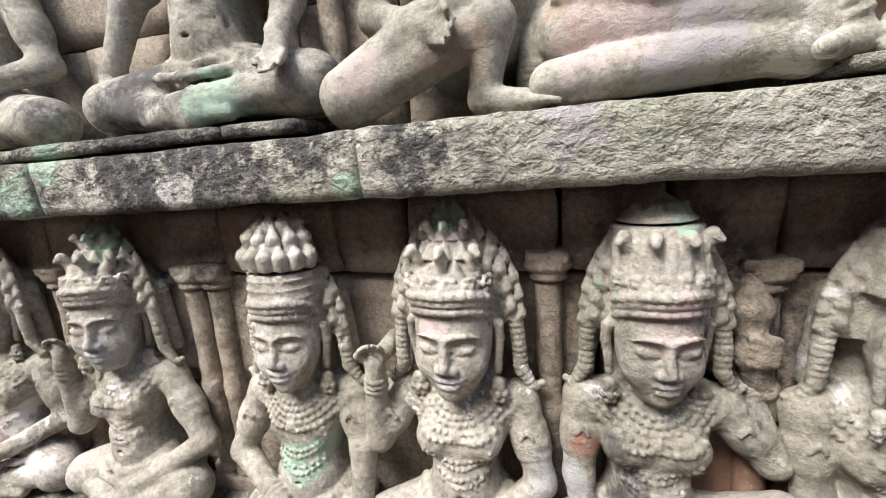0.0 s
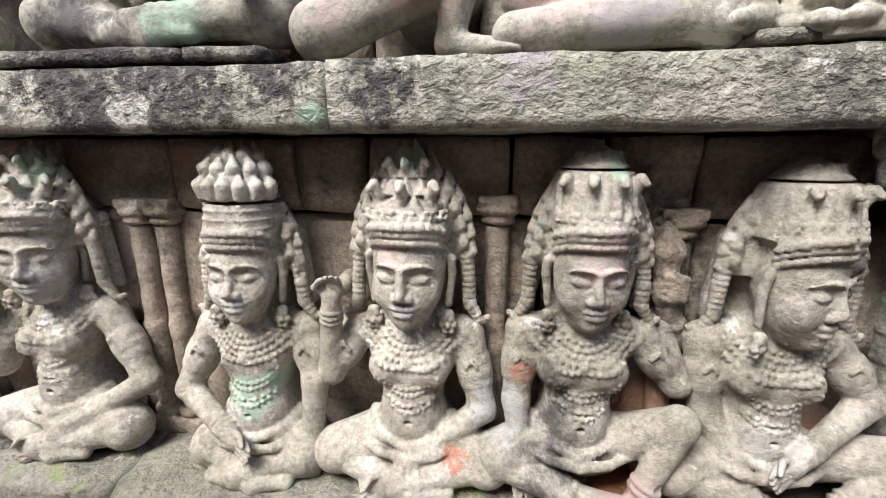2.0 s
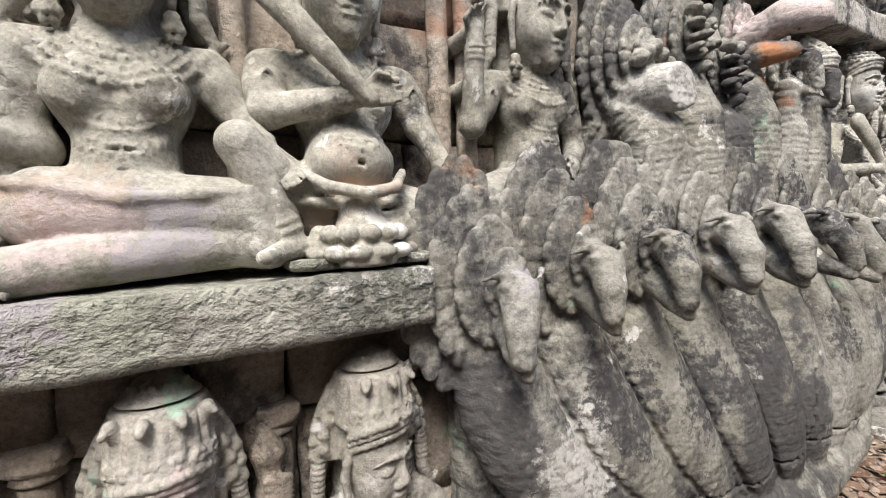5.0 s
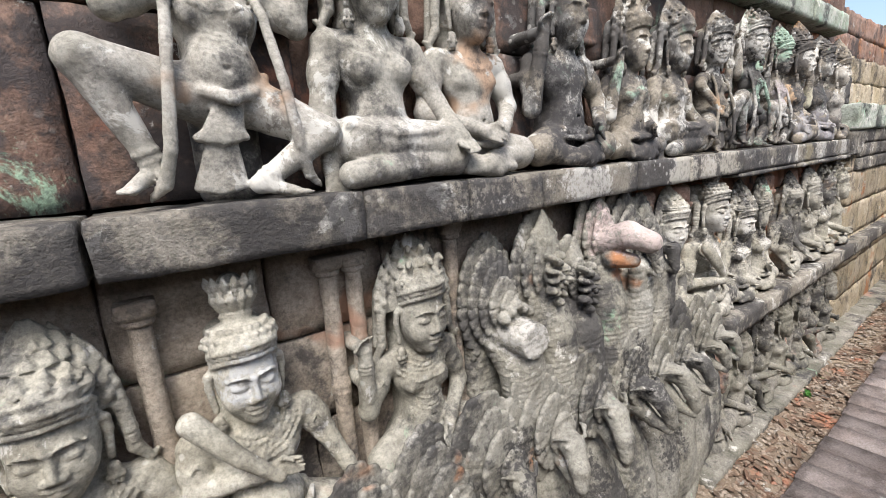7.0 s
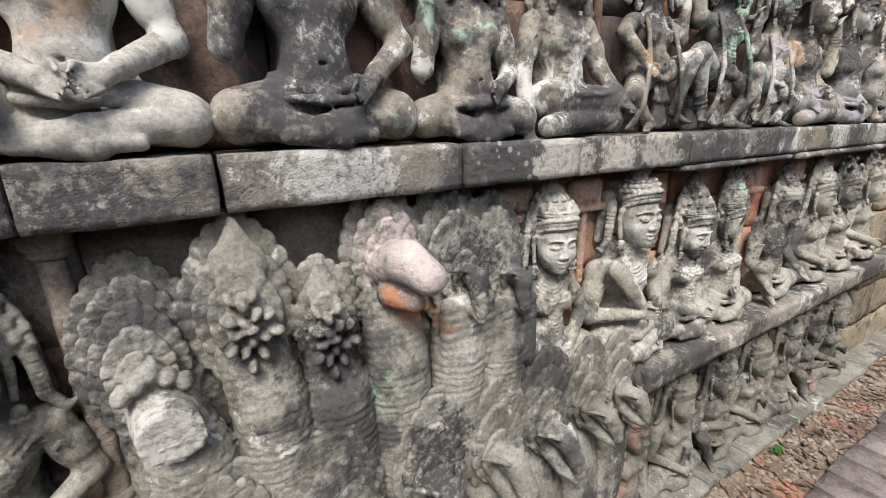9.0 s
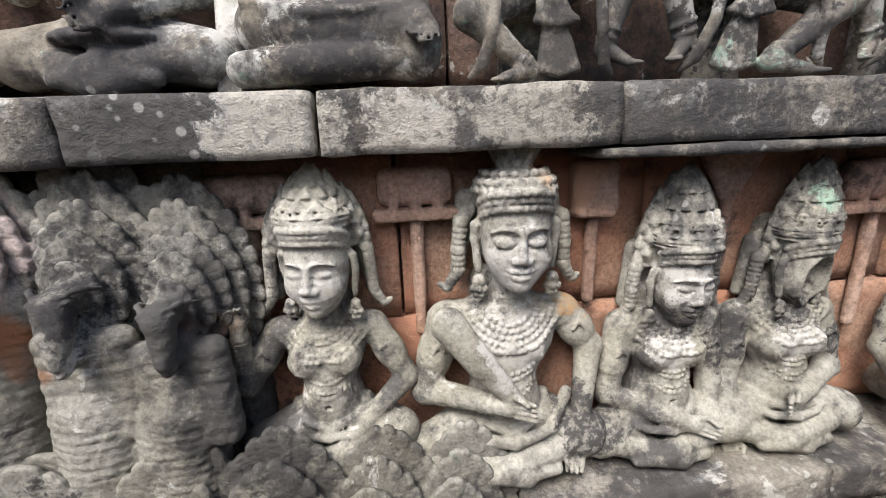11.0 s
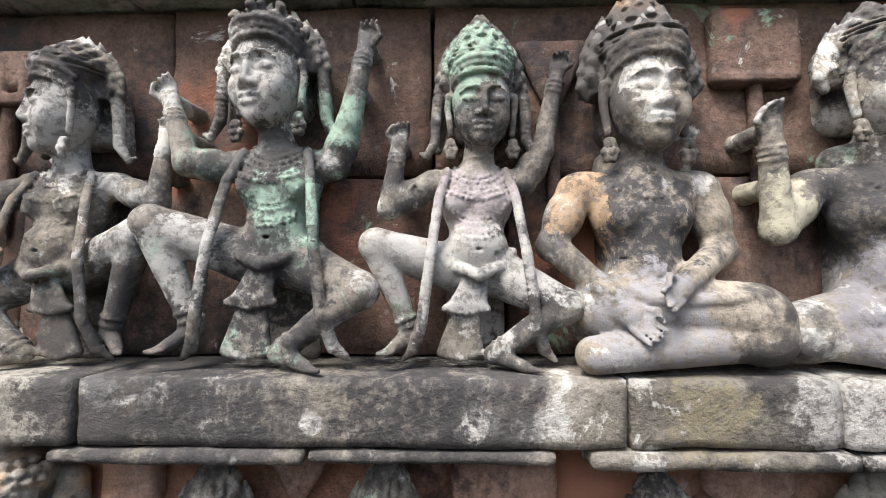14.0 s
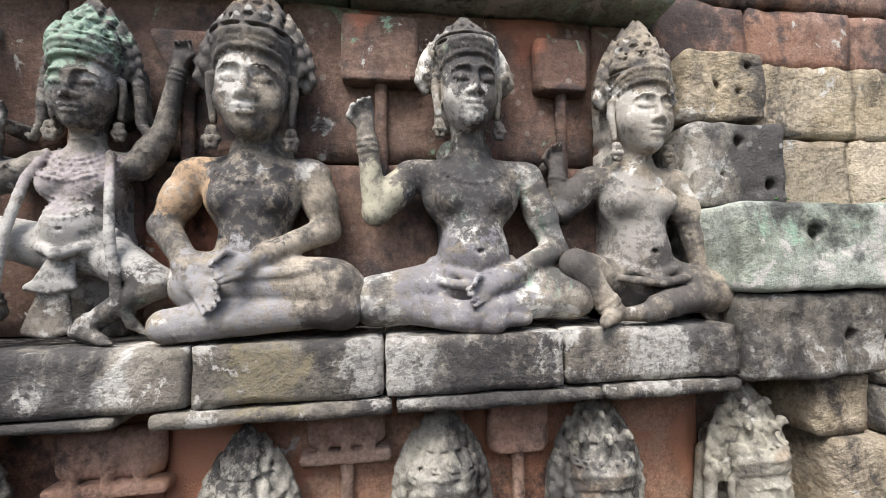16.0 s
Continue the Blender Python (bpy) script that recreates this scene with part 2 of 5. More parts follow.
M_FAN = stone("pale_red_sandstone", (0.56, 0.35, 0.26), (0.6, 0.43, 0.34), dark=0.12, pale=0.14, green=0.05, warm=0.3, warm_col=(0.5, 0.3, 0.2))
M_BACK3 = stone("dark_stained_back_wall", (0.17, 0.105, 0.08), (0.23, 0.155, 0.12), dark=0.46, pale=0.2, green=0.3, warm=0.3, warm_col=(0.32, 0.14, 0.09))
M_TAN = stone("tan_sandstone_block", (0.46, 0.38, 0.26), (0.54, 0.46, 0.35), dark=0.3, pale=0.25, green=0.16, warm=0.2, chisel=1.2, vary=0.4, grain=1.0)
M_LATERITE = stone("laterite_block", (0.3, 0.17, 0.12), (0.36, 0.25, 0.2), dark=0.35, pale=0.2, green=0.25, warm=0.2)
M_MOSS = stone("mossy_sandstone", (0.36, 0.4, 0.32), (0.5, 0.53, 0.46), dark=0.4, pale=0.5, green=0.5, green_col=(0.36, 0.5, 0.38), grain=1.0)
M_EARTH = stone("packed_earth", (0.26, 0.19, 0.14), (0.36, 0.29, 0.21), dark=0.1, pale=0.2, green=0.3, green_col=(0.16, 0.22, 0.07), warm=0.3, warm_col=(0.4, 0.22, 0.14))
M_PLANK = stone("weathered_plank", (0.38, 0.31, 0.28), (0.48, 0.41, 0.38), dark=0.1, pale=0.1, green=0.0, vary=0.45, chisel=0.6)
M_LEAFLIT = stone("dry_leaf", (0.42, 0.26, 0.18), (0.54, 0.42, 0.31), dark=0.05, pale=0.3, green=0.0, vary=0.6, grain=0.3)
M_PEBBLE = stone("gravel", (0.4, 0.3, 0.22), (0.5, 0.42, 0.34), dark=0.1, pale=0.3, green=0.0, warm=0.4, warm_col=(0.46, 0.22, 0.14), vary=0.4)
M_PLANT = stone("green_leaf", (0.06, 0.22, 0.03), (0.1, 0.3, 0.05), dark=0.0, pale=0.0, green=0.0, rough=0.5, grain=0.2)


# ---- builders ----
def part(name, data, material, parent=None, label=""):
    """Links a mesh (or a bmesh) as one object under a thing."""
    if isinstance(data, bmesh.types.BMesh):
        me = bpy.data.meshes.new(name)
        data.to_mesh(me)
        data.free()
        data = me
    if material and not data.materials:
        data.materials.append(material)
    ob = new(name, data)
    if parent:
        ob.parent = parent
    return tagged(ob, label)


def smooth_shade(me):
    me.polygons.foreach_set("use_smooth", np.ones(len(me.polygons), dtype=bool))
    me.update()
    return me


def hash_noise(p, seed=0):
    """Cheap smooth noise on an (n, 3) array, about -1 to 1."""
    r = np.random.RandomState(seed)
    out = np.zeros(len(p))
    for k in range(5):
        a = r.normal(size=3)
        a /= np.linalg.norm(a)
        b = r.normal(size=3)
        out += np.sin(p @ a * (1 + 0.7 * k) + r.uniform(0, 6) + 1.3 * np.sin(p @ b + r.uniform(0, 6)))
    return out / 4


class Carving:
    """A block of space in which rounded solids melt together; mesh() skins them as one surface."""

    def __init__(self, lo, hi, voxel):
        self.lo, self.h = np.array(lo, float), voxel
        self.n = np.ceil((np.array(hi) - self.lo) / voxel).astype(int) + 1
        self.ax = [self.lo[i] + voxel * np.arange(self.n[i]) for i in range(3)]
        self.d = np.full(self.n, 0.15, np.float32)

    def region(self, lo, hi, m):
        sl = []
        for i in range(3):
            a = int(np.clip(np.floor((lo[i] - m - self.lo[i]) / self.h), 0, self.n[i]))
            b = int(np.clip(np.ceil((hi[i] + m - self.lo[i]) / self.h) + 1, 0, self.n[i]))
            sl.append(slice(a, b))
        g = [self.ax[i][sl[i]].astype(np.float32) for i in range(3)]
        return tuple(sl), g[0][:, None, None], g[1][None, :, None], g[2][None, None, :]

    def blend(self, sl, d, k, cut=False):
        old = self.d[sl]
        if old.size == 0:
            return
        if cut:
            e = np.maximum(k - np.abs(old + d), 0) / max(k, 1e-6)
            self.d[sl] = np.maximum(old, -d) + e * e * k / 4
        else:
            e = np.maximum(k - np.abs(old - d), 0) / max(k, 1e-6)
            self.d[sl] = np.minimum(old, d) - e * e * k / 4

    def limb(self, a, b, ra, rb, k=0.015, rings=(), wave=None, flat=1.0, cut=False):
        """A tapered capsule from a to b. rings: (place 0..1, height, width); wave: (period, height) of cross ridges."""
        a, b = np.array(a, float), np.array(b, float)
        r = max(ra, rb)
        sl, x, y, z = self.region(np.minimum(a, b) - r, np.maximum(a, b) + r, k + 0.02)
        ab = b - a
        L2 = max(float(ab @ ab), 1e-9)
        px, py, pz = x - a[0], y - a[1], z - a[2]
        t = np.clip((px * ab[0] + py * ab[1] + pz * ab[2]) / L2, 0, 1)
        q = np.sqrt((px - t * ab[0]) ** 2 + ((py - t * ab[1]) / flat) ** 2 + (pz - t * ab[2]) ** 2)
        rad = ra + (rb - ra) * t
        for c, amp, w in rings:
            rad = rad + amp * np.exp(-(((t - c) / w) ** 2))
        if wave:
            L = math.sqrt(L2)
            rad = rad + wave[1] * np.abs(np.sin(np.pi * t * L / wave[0]))
        self.blend(sl, q - rad, k, cut)

    def chain(self, pts, radii, k=0.012, **kw):
        for i in range(len(pts) - 1):
            self.limb(pts[i], pts[i + 1], radii[i], radii[i + 1], k, **kw)

    def ball(self, c, r, k=0.015, yaw=0.0, tilt=0.0, cut=False):
        rm = max(r)
        sl, x, y, z = self.region(np.array(c) - rm, np.array(c) + rm, k + 0.01)
        x, y, z = x - c[0], y - c[1], z - c[2]
        cs, sn = math.cos(yaw), math.sin(yaw)
        x, y = cs * x + sn * y, -sn * x + cs * y
        cs, sn = math.cos(tilt), math.sin(tilt)
        x, z = cs * x + sn * z, -sn * x + cs * z
        q = np.sqrt((x / r[0]) ** 2 + (y / r[1]) ** 2 + (z / r[2]) ** 2)
        q2 = np.sqrt((x / r[0] ** 2) ** 2 + (y / r[1] ** 2) ** 2 + (z / r[2] ** 2) ** 2)
        self.blend(sl, q * (q - 1) / np.maximum(q2, 1e-5), k, cut)

    def box(self, c, half, r=0.01, k=0.01, cut=False):
        sl, x, y, z = self.region(np.array(c) - half, np.array(c) + half, k + r)
        q = [np.abs(v - c[i]) - (half[i] - r) for i, v in enumerate((x, y, z))]
        out = np.sqrt(np.maximum(q[0], 0) ** 2 + np.maximum(q[1], 0) ** 2 + np.maximum(q[2], 0) ** 2)
        self.blend(sl, out + np.minimum(np.maximum(np.maximum(q[0], q[1]), q[2]), 0) - r, k, cut)

    def plate(self, c, w, h, thick, n, depth):
        """An upright pointed oval plate with a saw-toothed, ribbed edge, thicker in the middle."""
        sl, x, y, z = self.region(np.array(c) - (w * 1.1, thick + 0.02, h * 1.1), np.array(c) + (w * 1.1, thick + 0.02, h * 1.25), 0.01)
        px, pz = (x - c[0]) / w, (z - c[2]) / h
        pz = np.where(pz > 0, pz / (1.2 - 0.2 * np.minimum(np.abs(px), 1)), pz)
        rho, ang = np.sqrt(px * px + pz * pz), np.arctan2(px, pz)
        tooth = np.abs(((ang * n / np.pi) % 1) - 0.5) * 2
        edge = (rho - 1 + depth * tooth ** 3 * np.clip(rho, 0, 1)) * min(w, h) * 0.8
        face = np.abs(y - c[1] + 0.004 * (1 - tooth ** 3)) - thick
        q0, q1 = np.maximum(edge + 0.004, 0), np.maximum(face + 0.004, 0)
        self.blend(sl, np.sqrt(q0 * q0 + q1 * q1) + np.minimum(np.maximum(edge + 0.004, face + 0.004), 0) - 0.004, 0.002)

    def spire(self, base, top, radius, style, k=0.01, squash=0.8):
        """A crown round the line from base to top: rows of petals, beads or stepped tiers."""
        base, top = np.array(base, float), np.array(top, float)
        H = top[2] - base[2]
        sl, x, y, z = self.region(np.minimum(base, top) - radius * 1.25 * np.array([1, 1, 0]), np.maximum(base, top) + radius * 1.25 * np.array([1, 1, 0]), k)
        t = (z - base[2]) / H
        tc = np.clip(t, 0, 1)
        px, py = x - base[0] - tc * (top[0] - base[0]), (y - base[1] - tc * (top[1] - base[1])) / squash
        rho, ang = np.sqrt(px * px + py * py), np.arctan2(px, -py)
        if style == "mitre":
            R = radius * np.where(tc < 0.66, 0.98 - 0.1 * tc, 0.88 * np.clip(1 - ((tc - 0.66) / 0.34) ** 1.1, 0, 1) ** 0.75)
        elif style == "bud":
            R = radius * np.clip(1 - tc ** 2.2, 0, 1) ** 0.8
        else:
            # rows of pointed petals, each row set between those below
            f = tc * 5
            row, u = np.floor(f), f % 1
            phi = ang * 10 / (2 * np.pi) + 0.5 * (row % 2)
            edge = np.abs(phi - np.round(phi)) * 2 / np.maximum(1 - u, 0.02) ** 0.6
            bump = np.sqrt(np.clip(1 - edge * edge, 0, 1)) * (0.55 + 0.45 * u)
            R = radius * np.clip(1 - tc ** 1.55, 0, 1) ** 0.9 * (0.8 + 0.32 * bump)
        d = (rho - R) * 0.7
        d = np.maximum(d, np.maximum(-t, t - 1) * H)
        self.blend(sl, d, k)

    def front(self, x, z):
        """The y of the carved surface as seen from the front at (x, z), or None."""
        i, k = int(round((x - self.lo[0]) / self.h)), int(round((z - self.lo[2]) / self.h))
        if not (0 <= i < self.n[0] and 0 <= k < self.n[2]):
            return None
        col = self.d[i, :, k]
        j = int(np.argmax(col < 0))
        if col[j] >= 0:
            return None
        return self.ax[1][j] - self.h * (float(-col[j]) / max(float(col[j - 1] - col[j]), 1e-6) if j else 0)

    def string(self, cx, cz, rx, rz, a0, a1, pitch, r, limit=0.03):
        """A row of beads along an arc round (cx, cz), laid on the carved surface. Angles from straight down."""
        steps = max(2, int(abs(a1 - a0) * (abs(rx) + abs(rz)) / 2 / pitch))
        for i in range(steps + 1):
            a = a0 + (a1 - a0) * i / steps
            x, z = cx + rx * math.sin(a), cz - rz * math.cos(a)
            y = self.front(x, z)
            if y is not None and y < limit:
                self.ball((x, y, z), (r, r, r), 0.001)

    def mesh(self, name):
        D, h, n = self.d, self.h, self.n
        for i in range(3):
            edge = [slice(None)] * 3
            for e in (0, -1):
                edge[i] = e
                D[tuple(edge)] = np.maximum(D[tuple(edge)], 0.3 * h)
        S = D < 0
        corners = [(i, j, k) for i in (0, 1) for j in (0, 1) for k in (0, 1)]
        cn = n - 1
        cnt = np.zeros(cn, np.int8)
        for i, j, k in corners:
            cnt += S[i:i + cn[0], j:j + cn[1], k:k + cn[2]]
        I = np.argwhere((cnt > 0) & (cnt < 8))
        vid = np.full(cn, -1, np.int64)
        vid[tuple(I.T)] = np.arange(len(I))
        acc, num = np.zeros((len(I), 3)), np.zeros(len(I))
        for a in range(8):
            for ax in range(3):
                c = corners[a]
                if c[ax]:
                    continue
                e = list(c)
                e[ax] = 1
                va = D[I[:, 0] + c[0], I[:, 1] + c[1], I[:, 2] + c[2]]
                vb = D[I[:, 0] + e[0], I[:, 1] + e[1], I[:, 2] + e[2]]
                m = (va < 0) != (vb < 0)
                t = np.where(m, va / np.where(m, va - vb, 1), 0)
                pos = np.tile(np.array(c, float), (len(I), 1))
                pos[:, ax] = t
                acc += pos * m[:, None]
                num += m
        V = self.lo + h * (I + acc / num[:, None])
        faces = []
        for ax in range(3):
            u, v = (ax + 1) % 3, (ax + 2) % 3
            sa, sb = [slice(None)] * 3, [slice(None)] * 3
            sa[ax], sb[ax] = slice(0, -1), slice(1, None)
            A, B = S[tuple(sa)], S[tuple(sb)]
            E = np.argwhere(A != B)
            E = E[(E[:, u] > 0) & (E[:, v] > 0) & (E[:, u] < cn[u]) & (E[:, v] < cn[v])]
            flip = A[tuple(E.T)]
            q = []
            for du, dv in ((1, 1), (0, 1), (0, 0), (1, 0)):
                c = E.copy()
                c[:, u] -= du
                c[:, v] -= dv
                q.append(vid[tuple(c.T)])
            q = np.stack(q, 1)
            q[~flip] = q[~flip][:, ::-1]
            faces.append(q)
        F = np.concatenate(faces)
        F = F[(V[F][:, :, 1].min(1) < self.ax[1][-1] - 2.5 * h)]
        me = bpy.data.meshes.new(name)
        me.vertices.add(len(V))
        me.vertices.foreach_set("co", V.ravel())
        me.loops.add(F.size)
        me.loops.foreach_set("vertex_index", F.ravel().astype(np.int32))
        me.polygons.add(len(F))
        me.polygons.foreach_set("loop_start", np.arange(0, F.size, 4, dtype=np.int32))
        me.update(calc_edges=True)
        return smooth_shade(me)


def block_mesh(name, size, seed=0, cell=0.03, rough=0.006, edge=0.009, pits=()):
    """A rough hewn stone block centred on the origin: rounded, chipped edges and an uneven face."""
    sx, sy, sz = size
    me = bpy.data.meshes.new(name)
    n = [max(2, min(60, int(s / cell))) for s in size]
    verts, faces, index = [], [], {}

    def vert(i, j, k):
        key = (i, j, k)
        if key not in index:
            index[key] = len(verts)
            verts.append((i / n[0] - 0.5, j / n[1] - 0.5, k / n[2] - 0.5))
        return index[key]

    for i in range(n[0]):
        for j in range(n[1]):
            faces.append([vert(i, j, 0), vert(i, j + 1, 0), vert(i + 1, j + 1, 0), vert(i + 1, j, 0)])
            faces.append([vert(i, j, n[2]), vert(i + 1, j, n[2]), vert(i + 1, j + 1, n[2]), vert(i, j + 1, n[2])])
    for i in range(n[0]):
        for k in range(n[2]):
            faces.append([vert(i, 0, k), vert(i + 1, 0, k), vert(i + 1, 0, k + 1), vert(i, 0, k + 1)])
            faces.append([vert(i, n[1], k), vert(i, n[1], k + 1), vert(i + 1, n[1], k + 1), vert(i + 1, n[1], k)])
    for j in range(n[1]):
        for k in range(n[2]):
            faces.append([vert(0, j, k), vert(0, j, k + 1), vert(0, j + 1, k + 1), vert(0, j + 1, k)])
            faces.append([vert(n[0], j, k), vert(n[0], j + 1, k), vert(n[0], j + 1, k + 1), vert(n[0], j, k + 1)])
    P = np.array(verts) * np.array(size)
    half = np.array(size) / 2
    wob = hash_noise(P * 9 + seed * 3.7, seed)
    r = edge * (1 + 0.7 * hash_noise(P * 14 + seed, seed + 5))[:, None]
    r = np.clip(r, 0.001, 0.9 * half.min())
    core = np.clip(P, -(half - r), half - r)
    dv = P - core
    ln = np.linalg.norm(dv, axis=1, keepdims=True)
    P = np.where(ln > 1e-6, core + dv / np.maximum(ln, 1e-6) * np.minimum(r, np.abs(dv).max(1, keepdims=True)), P)
    nrm = P / half
    nrm = np.sign(nrm) * np.abs(nrm) ** 8
    nrm /= np.maximum(np.linalg.norm(nrm, axis=1, keepdims=True), 1e-6)
    fine = hash_noise(P * 38 + seed, seed + 9)
    P = P + nrm * (rough * (0.7 * wob + 0.45 * fine))[:, None]
    me.from_pydata(P.tolist(), [], faces)
    return smooth_shade(me)


def blocks(parent, name, material, x0, x1, y0, y1, z0, z1, courses, mean, seed, cell=0.035, rough=0.006, joints=None, gap=0.006):
    """Courses of separate blocks under a wall or ledge; joints: fixed places of the upright joints."""
    rnd = random.Random(seed)
    dz = (z1 - z0) / courses
    for c in range(courses):
        if joints:
            xs = [x0, *[j for j in joints if x0 < j < x1], x1]
        else:
            xs = [x0]
            while xs[-1] < x1 - mean * 1.4:
                xs.append(xs[-1] + mean * rnd.uniform(0.65, 1.35))
            xs.append(x1)
        for a, b in zip(xs, xs[1:]):
            dy = rnd.uniform(-0.006, 0.006)
            hz = dz - gap
            me = block_mesh(name, (b - a - gap, y1 - y0, hz), rnd.randint(0, 999), cell, rough)
            ob = part(name, me, material, parent)
            ob.matrix_basis = pose((a + b) / 2, (y0 + y1) / 2 + dy, z0 + dz * (c + 0.5), 0, 0, 0)


def slab(name, lo, hi, material, label="", category=""):
    bm = bmesh.new()
    bmesh.ops.create_cube(bm, size=1)
    for v in bm.verts:
        v.co = [(lo[i] + hi[i]) / 2 + v.co[i] * (hi[i] - lo[i]) for i in range(3)]
    return tagged(part(name, bm, material), label, category, kind="structure")


# ---- structure ----
ground = slab("ground", (-40, -40, -0.4), (60, 40, 0.0), M_EARTH, "trodden brown earth strewn with gravel and leaves", "ground")
wall_lower = slab("wall_lower", (-4.5, 0.2, 0.0), (9.0, 1.2, 1.0), M_BACK1, "weathered sandstone wall behind the lowest carved row", "wall")
wall_middle = slab("wall_middle", (-4.5, 0.24, 1.0), (9.0, 1.2, 2.0), M_BACK1, "weathered sandstone wall behind the middle carved row", "wall")
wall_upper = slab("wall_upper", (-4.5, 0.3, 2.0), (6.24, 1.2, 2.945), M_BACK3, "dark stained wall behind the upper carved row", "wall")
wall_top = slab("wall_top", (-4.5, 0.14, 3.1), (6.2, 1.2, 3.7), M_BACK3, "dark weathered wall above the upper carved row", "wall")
# never in view: height chosen for the sky light, tan tone for bounce
wall_opposite = slab("wall_opposite", (-4.5, -2.9, 0.0), (9.0, -2.25, 2.6), M_TAN, "unseen weathered tan stone wall across the passage, shaping sky light and bounce", "wall")
wall_west = slab("wall_west", (-5.0, -3.0, 0.0), (-4.5, 1.2, 3.0), M_LATERITE, "laterite wall closing the passage", "wall")
wall_east = slab("wall_east", (9.0, -3.0, 0.0), (9.6, 1.2, 3.4), M_TAN, "tan sandstone wall closing the passage", "wall")


# ---- carved figures ----
ARMS = {
    "lap": ((0.165, 0.01, 0.2), (0.045, -0.1, 0.14)),
    "chest": ((0.165, 0.0, 0.21), (0.02, -0.1, 0.235)),
    "down": ((0.165, 0.0, 0.2), (0.175, -0.05, 0.03)),
    "raised": ((0.165, -0.02, 0.2), (0.16, -0.06, 0.4)),
    "knee": ((0.18, -0.01, 0.22), (0.2, -0.09, 0.13)),
    "high": ((0.19, 0.0, 0.3), (0.235, -0.02, 0.5)),
    "out": ((0.2, 0.0, 0.27), (0.25, -0.03, 0.12)),
}


def figure_mesh(s=1.0, crown="petals", yaw=0, nod=0.0, lean=0.0, arms=("lap", "lap"), legs="cross", bust=0.8, broken=False, tassels=True,
                beads=True, voxel=0.006, face=1.0, crown_lean=0.0, belly=0.0, sash=False, wide=1.0, item=None, lap=0.17, knee=None,
                head=(0.0, 0.4, 0.56, 0.755), flip=False, fierce=False, seed=0):
    """One seated or dancing figure in high relief, about 0.75 m high before scaling, its base at z = 0 and the wall behind it.
    head: (x, chin, brow, crown top); arms: a kind, or the places of elbow and hand."""
    dance = legs == "dance"
    up = 0.12 if dance else 0.0
    hx0, chin, brow, tall = head
    cv = Carving((-0.33, -0.2, -0.015), (0.33, 0.095, tall + 0.03), voxel)
    # torso: hips, narrow waist, ribs, shoulders
    cv.box((lean * 0.6, 0.09, 0.25 + up / 2), (0.07, 0.07, 0.2 - up / 2), 0.04, 0.02)
    cv.ball((lean * 0.4, 0.005, 0.12 + up), (0.098 * (0.6 + 0.4 * wide), 0.07, 0.06), 0.03)
    cv.limb((lean * 0.4, 0.0, 0.15 + up), (lean * 0.7, 0.0, 0.25 + up), 0.066 + 0.014 * belly, 0.062, 0.035)
    cv.ball((lean * 0.8, -0.002, 0.3 + up), (0.097 * wide, 0.06, 0.085), 0.035)
    cv.ball((lean * 0.5, -0.024 - 0.03 * belly, 0.178 + up), (0.06 + 0.02 * belly, 0.045 + 0.02 * belly, 0.055), 0.035)
    cv.limb((lean - 0.1 * wide, 0.012, 0.352 + up), (lean + 0.1 * wide, 0.012, 0.352 + up), 0.036, 0.036, 0.03)
    if bust:
        for e in (-1, 1):
            cv.ball((lean * 0.8 + e * 0.047 * (0.5 + 0.5 * wide), -0.043, 0.288 + up), (0.038 * bust + 0.006, 0.036 * bust + 0.002, 0.037 * bust + 0.004), 0.014)
    cv.ball((lean * 0.5, -0.072 - 0.045 * belly, 0.168 + up), (0.008, 0.014, 0.004), 0.004, cut=True)
    for q in (0.2, 0.212) if belly < 0.3 else (0.205,):
        pts = [(lean * 0.5 + x, y, q + up - 40 * x * x * 0.05) for x, y in ((-0.06, -0.035), (-0.03, -0.066 - 0.03 * belly), (0.0, -0.073 - 0.04 * belly), (0.03, -0.066 - 0.03 * belly), (0.06, -0.035))]
        cv.chain(pts, [0.0016] * 5, 0.002, cut=True)
    cv.limb((lean, 0.004, 0.35 + up), (hx0, -0.008, chin + 0.05), 0.042, 0.038, 0.03)
    for q in (0.25, 0.5):
        c = np.array((lean, 0.0, 0.365 + up)) * (1 - q) + np.array((hx0, -0.008, chin + 0.02)) * q
        cv.ball(c, (0.0435, 0.0425, 0.0035), 0.003)
    if beads:
        for i, r in enumerate((0.05, 0.064, 0.078, 0.092, 0.107)):
            cv.string(lean, 0.4 + up, r * 1.15, r, -1.3, 1.3, 0.0122, 0.0058 if i < 4 else 0.0068)
        y = cv.front(lean * 0.8, 0.302 + up)
        cv.ball((lean * 0.8, (y or -0.05) + 0.002, 0.302 + up), (0.016, 0.01, 0.016), 0.002)
        for i, r in enumerate((0.082, 0.096)):
            cv.string(lean * 0.6, 0.325 + up, 0.082, r, -0.95, 0.95, 0.012, 0.0052)
        for i in range(2):
            cv.string(lean * 0.6, 0.272 + up, 0.075, 0.066 + 0.014 * i, -0.8, 0.8, 0.012, 0.0052)
    else:
        cv.string(lean, 0.398 + up, 0.09, 0.078, -1.3, 1.3, 0.012, 0.005)
    # hem line round the hips
    hip = [(lean * 0.4 + x, y, z + up) for x, y, z in ((-0.092, 0.0, 0.15), (-0.062, -0.058, 0.126), (0.0, -0.082 - 0.035 * belly, 0.11), (0.062, -0.058, 0.126), (0.092, 0.0, 0.15))]
    cv.chain(hip, [0.011] * 5, 0.004, wave=(0.012, 0.0015))
